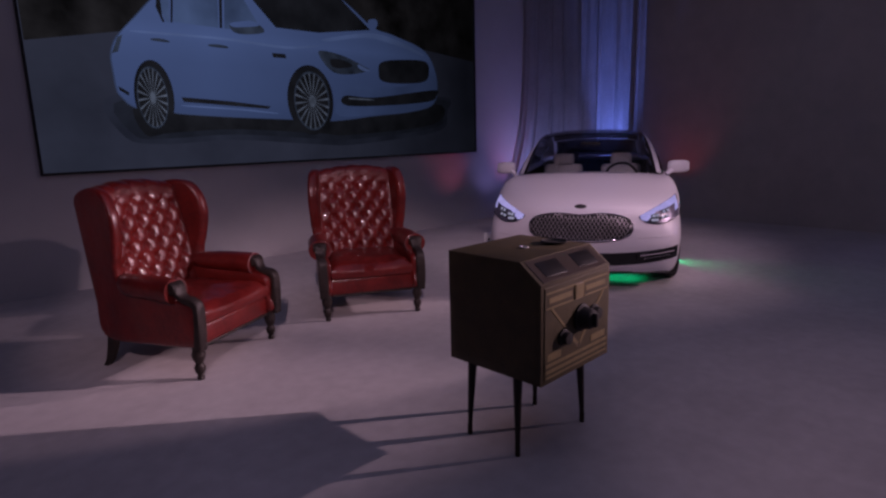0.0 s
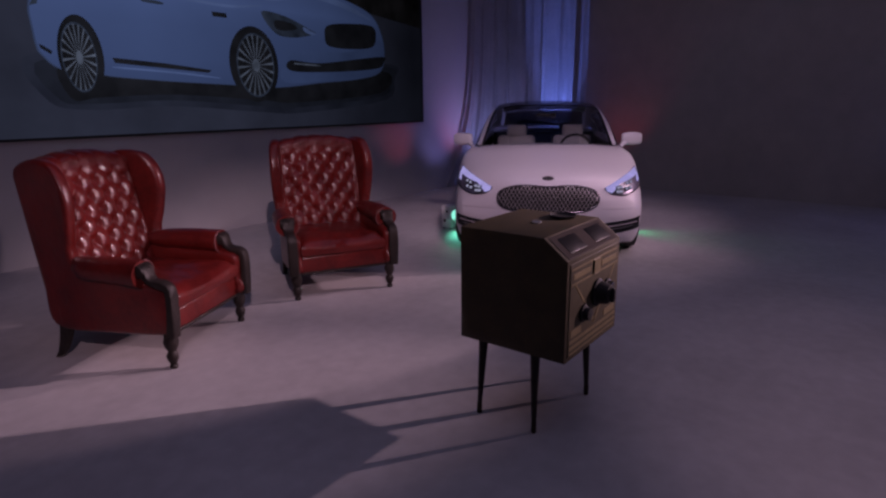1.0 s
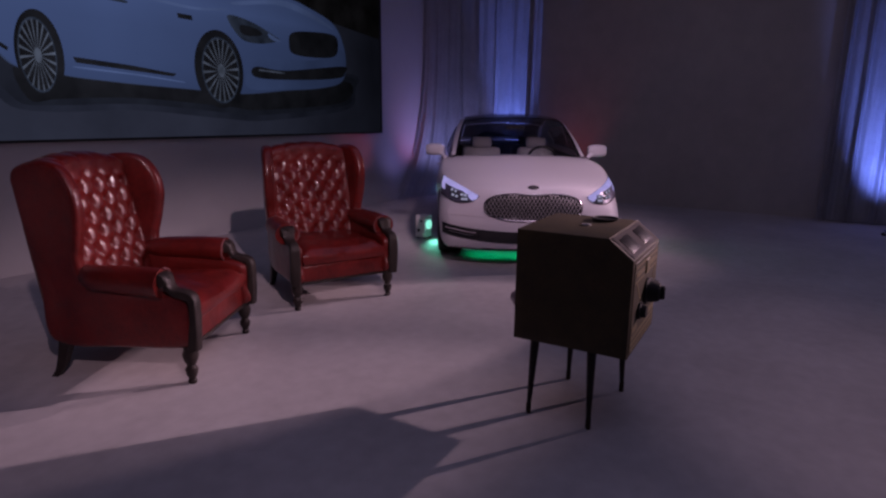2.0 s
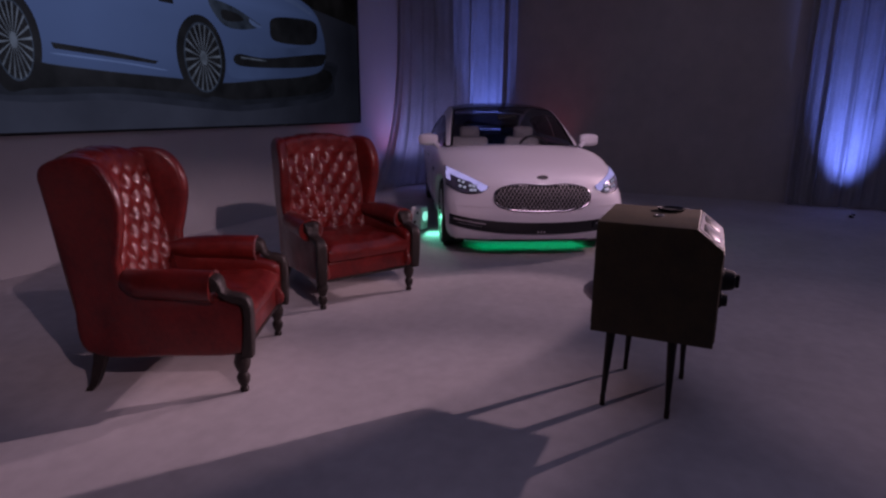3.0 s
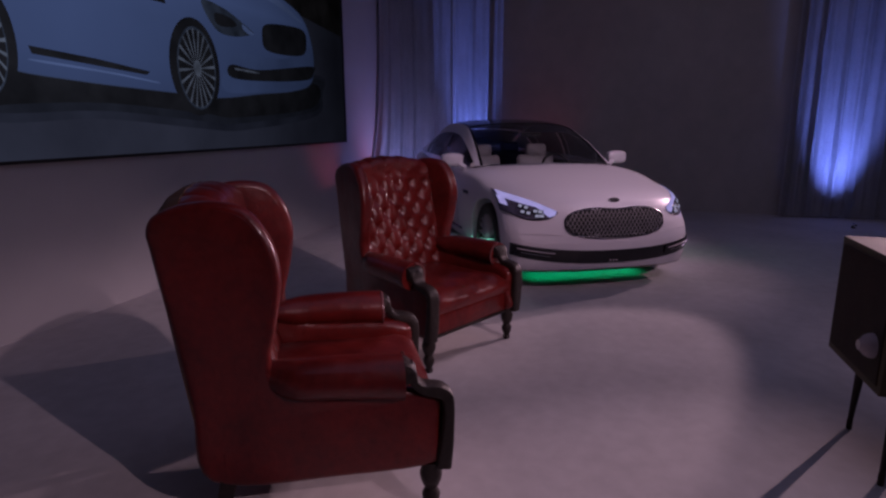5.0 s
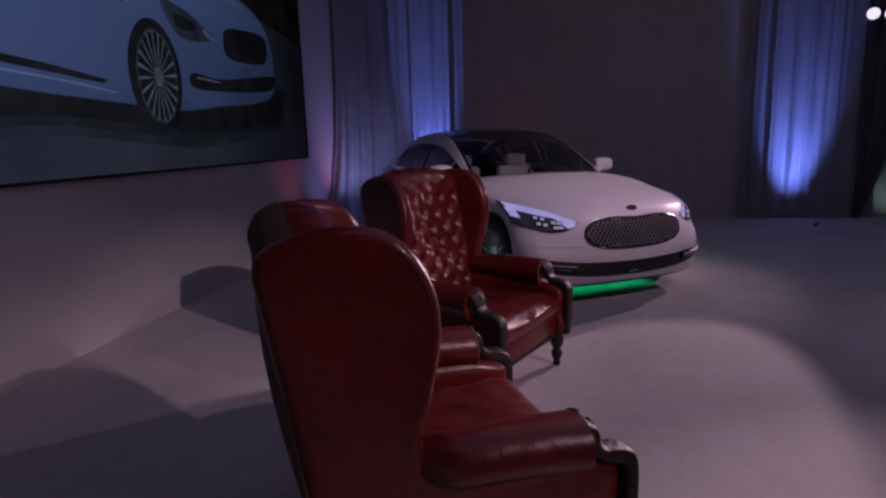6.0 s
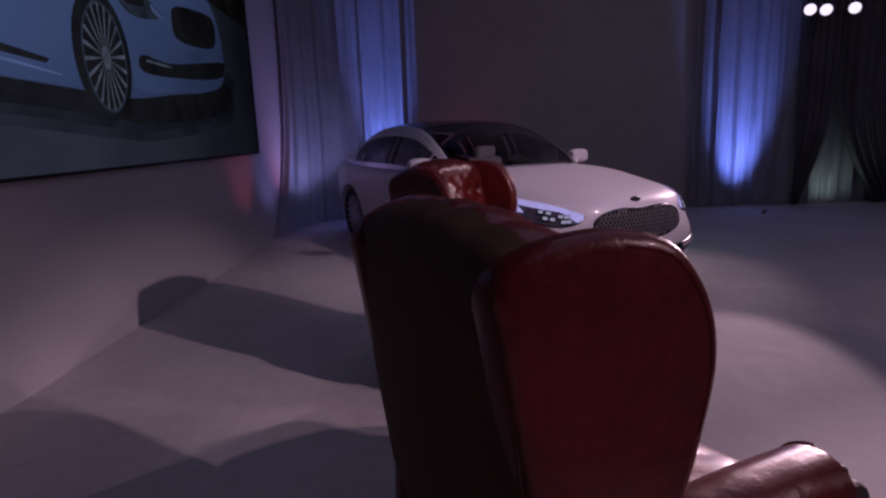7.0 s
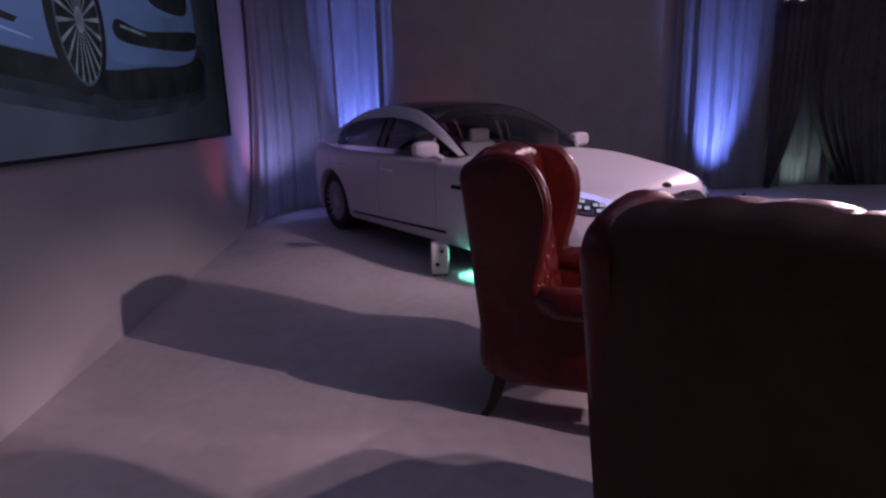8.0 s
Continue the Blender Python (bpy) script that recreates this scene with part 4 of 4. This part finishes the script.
        part("side_vent", sheet([[flank(sx, 1.30 + 0.20 * u / 6, 0.715 + 0.035 * f, 0.004) for u in range(7)] for f in range(2)])[0], TRIM_BLACK, root, "dark fender vent")
        part("sill_trim", tube([flank(sx, 1.62 + 1.75 * k / 20, 0.315 - 0.035 * k / 20, 0.004) for k in range(21)], 0.014, 6), TRIM_BLACK, root, "dark sill strip")
        tail = sheet([[flank(sx, 4.44 + 0.24 * u / 6, 0.84 + 0.10 * f / 3 + 0.02 * u / 6, 0.006) for u in range(7)] for f in range(4)])[0]
        part("tail_lamp", tail, GLINT_LENS, root, "red tail lamp, paled by a painted glint")
        # door mirror
        rings = []
        for k in range(11):
            a = math.pi * k / 10
            r = math.sin(a) ** 0.38
            rings.append([(sx * (0.985 - 0.118 * math.cos(a)), 1.81 + 0.062 * r * math.copysign(abs(math.cos(q)) ** 0.6, math.cos(q)) + 0.02 * (k / 10),
                           1.035 + 0.074 * r * math.copysign(abs(math.sin(q)) ** 0.6, math.sin(q))) for q in (2 * math.pi * s / 24 for s in range(24))])
        mirror = part("door_mirror", loft(rings), PAINT, root, "white door mirror")
        part("stalk", tube([(sx * 0.855, 1.74, 0.95), (sx * 0.90, 1.77, 0.985), (sx * 0.95, 1.80, 1.01)], 0.026, 8), PAINT, mirror)

    # glasshouse
    C = spline([(0, 1.33, 0.995), (0, 1.86, 1.255), (0, 2.35, 1.425), (0, 2.95, 1.475), (0, 3.5, 1.44), (0, 4.0, 1.29), (0, 4.5, 1.085)], 61)
    R = spline([(0.755, 1.58, 0.985), (0.705, 2.00, 1.215), (0.655, 2.42, 1.375), (0.635, 2.95, 1.425), (0.63, 3.5, 1.385), (0.65, 4.0, 1.245), (0.70, 4.5, 1.065)], 61)
    Bt = spline([(0.80, 1.66, 0.95), (0.845, 2.07, 0.955), (0.868, 2.5, 0.958), (0.875, 2.95, 0.962), (0.87, 3.5, 0.972), (0.84, 4.0, 0.995), (0.76, 4.5, 1.04)], 61)

    def at(i, v, off=0.0):
        s = 1 if v >= 0 else -1
        a = abs(v)
        if a <= 0.6:
            t = a / 0.6
            p = C[i] + (R[i] - C[i]) * np.array((t, t ** 2.2, t ** 3.0))
        else:
            t = (a - 0.6) / 0.4
            p = R[i] + (Bt[i] - R[i]) * t + np.array((0.03, 0, 0.008)) * math.sin(math.pi * t)
        q = Vector((s * p[0], p[1], p[2]))
        if off:
            q -= off * (q - Vector((0, 2.9, 0.9))).normalized()
        return q

    def pane(name, i0, i1, v0, v1, mat, label, thick=0.006, off=0.0, nv=10):
        grid = [[at(i, v0 + (v1 - v0) * k / nv, off) for k in range(nv + 1)] for i in range(i0, i1 + 1)]
        return shell(name, grid, mat, root, thick, label, 50)

    pane("windscreen", 0, 20, -0.592, 0.592, WINDSCREEN, "clear windscreen", nv=24, off=0.006)
    pane("roof_panel", 20, 46, -0.575, 0.575, TRIM_BLACK, "black glass roof panel", nv=20)
    pane("rear_window", 47, 58, -0.55, 0.55, PRIVACY, "dark tinted rear window", nv=20, off=0.006)
    pane("rear_shelf", 58, 60, -0.6, 0.6, PAINT, "", nv=20)
    for sx in (-1, 1):
        pane("roof_rail", 0, 60, sx * 0.588, sx * 0.695, PAINT, "white roof rail and pillars", nv=8)
        pane("screen_edge", 0, 20, sx * 0.565, sx * 0.588, TRIM_BLACK, "black windscreen edge", nv=2)
        pane("belt_rail", 0, 60, sx * 0.955, sx * 1.0, CHROME, "bright window trim", nv=2)
        pane("quarter_pillar", 48, 60, sx * 0.695, sx * 0.955, PAINT, "white rear pillar", nv=8)
        pane("mirror_triangle", 2, 8, sx * 0.695, sx * 0.955, TRIM_BLACK, "", nv=6)
        pane("front_window", 9, 25, sx * 0.695, sx * 0.955, TINTED, "tinted front door window", nv=8, off=0.006)
        pane("centre_pillar", 26, 28, sx * 0.695, sx * 0.955, TRIM_BLACK, "black door pillar", nv=8)
        pane("rear_door_window", 29, 42, sx * 0.695, sx * 0.955, TINTED, "tinted rear door window", nv=8, off=0.006)
        pane("quarter_light", 44, 47, sx * 0.695, sx * 0.955, TINTED, "", nv=8, off=0.006)
        pane("window_bar", 43, 44, sx * 0.695, sx * 0.955, TRIM_BLACK, "", nv=8)

    # cabin
    part("cabin_floor", box((-0.80, 1.5, 0.36), (0.80, 4.3, 0.42)), CABIN, root, "", 0)
    for sx in (-1, 1):
        part("door_card", box((sx * 0.83 - 0.015, 1.6, 0.40), (sx * 0.83 + 0.015, 4.25, 0.93), 0.01, 2), CABIN, root)
    part("dashboard", slab(spline([(1.50, 0.60), (1.48, 0.90), (1.62, 0.945), (1.85, 0.955), (1.98, 0.90), (1.99, 0.75), (1.90, 0.60)], 30, True), -0.76, 0.76, 0.04), CABIN, root, "dark dashboard", 60)
    part("rear_bulkhead", box((-0.78, 4.15, 0.42), (0.78, 4.3, 1.0), 0.02, 2), CABIN, root)
    wheel = bmesh.new()
    tube([Matrix.Translation((0.37, 2.08, 0.90)) @ pose(0, 0, 0, 62, 0, 0) @ Vector((0.185 * math.cos(2 * math.pi * k / 28), 0.185 * math.sin(2 * math.pi * k / 28), 0)) for k in range(29)], 0.016, 6, wheel)
    part("steering_wheel", wheel, CABIN, root, "dark steering wheel")
    for x, y in ((-0.37, 2.72), (0.37, 2.72), (-0.37, 3.68), (0.37, 3.68)):
        rear = y > 3
        backp = spline([(y - 0.12, 0.50), (y - 0.08, 0.75), (y - 0.02, 0.99), (y + 0.05, 1.0), (y + 0.09, 0.75), (y + 0.07, 0.50)], 30, True)
        hide = SEAT_DARKENED if rear else SEAT
        seat = part("seat", slab(backp, x - 0.25, x + 0.25, 0.05), hide, root, "rear seat back, darkened to hardly show" if rear else "ivory leather seat back", 60)
        part("seat_base", box((x - 0.25, y - 0.55, 0.44), (x + 0.25, y - 0.05, 0.60), 0.05, 3), hide, root, "", 60)
        part("headrest", box((x - 0.135, y - 0.035, 1.015), (x + 0.135, y + 0.055, 1.165), 0.04, 4), hide, seat, "padded headrest", 60)
        for px in (-0.05, 0.05):
            part("post", tube([(x + px, y + 0.01, 0.97), (x + px, y + 0.01, 1.05)], 0.006, 6), CHROME, seat)
    part("inner_mirror", box((-0.12, 2.0, 1.265), (0.12, 2.03, 1.325), 0.012, 2), BLACK, root, "black inside mirror")

    # the rear half is drawn out a little
    for ob in root.children_recursive:
        if ob.type == "MESH":
            for v in ob.data.vertices:
                v.co.y += REAR_STRETCH * smoothstep(1.9, 3.9, v.co.y)

    # wheels
    first = None
    for ya in (AXLES[0], AXLES[1] + REAR_STRETCH):
        for sx in (-1, 1):
            if first is None:
                w = new("wheel")
                tyre = [(0.235, -0.105), (0.262, -0.118), (0.31, -0.122), (0.335, -0.112), (0.345, -0.085), (0.345, 0.085), (0.335, 0.112), (0.31, 0.122), (0.262, 0.118), (0.235, 0.105)]
                rings = [[(r * math.cos(2 * math.pi * k / 48), r * math.sin(2 * math.pi * k / 48), z) for k in range(48)] for r, z in tyre]
                t = part("tyre", sheet(rings, closed_u=True, closed_v=True)[0], TYRE, w, "black tyre")
                barrel = [(0.245, -0.10), (0.235, -0.06), (0.215, 0.02), (0.235, 0.085), (0.249, 0.112), (0.258, 0.114), (0.258, 0.104)]
                part("rim_barrel", sheet([[(r * math.cos(2 * math.pi * k / 48), r * math.sin(2 * math.pi * k / 48), z) for k in range(48)] for r, z in barrel], closed_v=True)[0], RIM, w, "polished rim")
                part("brake_disc", lathe([(0.001, -0.02), (0.17, -0.02), (0.17, 0.0), (0.001, 0.0)], 32), CABIN, w)
                part("hub", lathe([(0.05, 0.02), (0.05, 0.085), (0.032, 0.098), (0.001, 0.10)], 20), RIM, w, "wheel hub")
                for k in range(18):
                    s = box((0.04, -0.009, 0.066), (0.244, 0.009, 0.100), 0.003, 1)
                    s.transform(pose(0, 0, 0, 0, -4, 0))
                    tmp = bpy.data.meshes.new("spoke")
                    s.to_mesh(tmp)
                    s.free()
                    if k == 0:
                        spoke = tmp
                    o = new("spoke", spoke)
                    if k == 0:
                        spoke.materials.append(RIM)
                    else:
                        bpy.data.meshes.remove(tmp)
                    o.parent = w
                    o.matrix_basis = pose(0, 0, 0, 0, 0, 20 * k)
                first = w
                w.parent = root
                w.matrix_basis = Matrix.Translation((sx * 0.785, ya, WHEEL_R)) @ pose(0, 0, 0, 0, sx * 90, 0)
            else:
                c = copy_thing(first, Matrix.Translation((sx * 0.785, ya, WHEEL_R)) @ pose(0, 0, 0, 0, sx * 90, 0))
                c.parent = root
    return root


car()


# ---- lamps on the floor and on the rig ----
def car_point(x, y, z):
    return CAR @ Vector((x, y, z))


def floor_can(at, label, lens, body=BLACK, size=1.0, sideways=False):
    root = thing("uplight", label, "stage light", at, "coloured uplights")
    case = part("case", box((-0.065 * size, -0.065 * size, 0.012), (0.065 * size, 0.065 * size, 0.25 * size), 0.016, 3), body, root)
    for sx in (-1, 1):
        for sy in (-1, 1):
            part("foot", lathe([(0.012, 0), (0.014, 0.012), (0.010, 0.016)], 10, Matrix.Translation((sx * 0.045 * size, sy * 0.045 * size, 0))), BLACK, root)
    seat = Matrix.Translation((0.065 * size, 0, 0.15 * size)) @ pose(0, 0, 0, 0, 90, 0) if sideways else Matrix.Translation((0, 0, 0.25 * size))
    part("lens", lathe([(0.052 * size, 0), (0.052 * size, 0.005), (0.046 * size, 0.007), (0.001, 0.007)], 20, seat), lens, case, "lit lens")
    for k, (z, r) in enumerate(((0.19, 0.014), (0.09, 0.018))):
        part("control", lathe([(r, 0), (r, 0.006), (r * 0.7, 0.010), (0.001, 0.010)], 12, Matrix.Translation((0.02 * (1 - 2 * k), -0.065 * size, z * size)) @ pose(0, 0, 0, 90, 0, 0)), BLACK, case)
    return root


BLUE_LENS, GREEN_LENS = light_material("blue_lens_glow", BLUE, 0.15), light_material("green_lens_glow", (0.30, 0.92, 0.75), 1.0)
WHITE_CASE = material("white_plastic_case", (0.82, 0.82, 0.80), 0.4, scale=12, vary=0.1)
p = car_point(-1.105, 1.47, 0)
floor_can(Matrix.Translation(p) @ pose(0, 0, 0, 0, 0, -95), "white battery uplight on the floor beside the car, glowing green", GREEN_LENS, WHITE_CASE, 1.12, True)
floor_can(pose(9.25, 5.20, 0, 0, 0, -90), "small black uplight on the floor washing the drape blue", BLUE_LENS, BLACK, 0.6)
floor_can(pose(8.58, -0.45, 0, 0, 0, -90), "small grey uplight on the floor washing the drape blue", BLUE_LENS, GREY, 0.24)
# green battery lamps lying under the car
spot("green_beam", car_point(0.78, 1.62, 0.10), car_point(1.95, 1.00, 0.0), 13.0, GREEN, 66, 1.0, 0.02)
spot("green_beam", car_point(-1.04, 1.36, 0.16), car_point(-0.84, 1.18, 0.06), 13.0, (0.22, 1.0, 0.68), 118, 1.0, 0.02)
strip = bpy.data.lights.new("green_strip", "AREA")
strip.energy, strip.color, strip.shape, strip.size, strip.size_y = 0.62, GREEN, "RECTANGLE", 1.15, 0.30
strip.spread = radians(55)
new("green_strip", strip).matrix_world = CAR @ pose(0, 0.60, 0.27)

bar = thing("lighting_bar", "black lighting pipe hung under the ceiling", "lighting rig", pose(8.98, -1.5, 3.12))
part("pipe", tube([(0, -1.6, 0), (0, 1.0, 0)], 0.024, 12), BLACK, bar)
for y in (-1.4, 0.8):
    part("hanger", tube([(0, y, 0), (0, y, 2.87)], 0.008, 8), BLACK, bar)
STAGE_LENS = light_material("stage_lens_glow", (0.86, 0.76, 1.0), 1.2)


def stage_light(at, label):
    root = thing("stage_light", label, "stage light", at, "lamps on the pipe")
    can = part("housing", lathe([(0.001, -0.20), (0.05, -0.19), (0.075, -0.12), (0.085, 0.0), (0.092, 0.03), (0.088, 0.03), (0.080, 0.0), (0.001, -0.004)], 24, pose(0, 0, 0, 180, 0, 0)), BLACK, root)
    part("lens", lathe([(0.078, 0.0), (0.05, 0.012), (0.001, 0.018)], 24, Matrix.Translation((0, 0, -0.006)) @ pose(0, 0, 0, 180, 0, 0)), STAGE_LENS, can, "lit white lens")
    part("yoke", tube([(-0.10, 0, 0.05), (-0.105, 0, 0.16), (-0.07, 0, 0.235), (0.07, 0, 0.235), (0.105, 0, 0.16), (0.10, 0, 0.05)], 0.008, 6), BLACK, root)
    return root


for y, z in ((-1.09, 2.88), (-1.32, 2.87), (-1.73, 2.88)):
    part("clamp", tube([(0, y + 1.5, 0), (-0.03, y + 1.5, -0.06)], 0.014, 8), BLACK, bar)
    at = look((8.92, y, z), (2.0, 3.2, 0.3))
    lamp = stage_light(at, "black stage lamp burning white on the pipe")
    part("hook", tube([at.inverted() @ Vector(p) for p in ((8.95, y, z + 0.07), (8.98, y, z + 0.16), (8.98, y, 3.125))], 0.010, 8), BLACK, lamp)
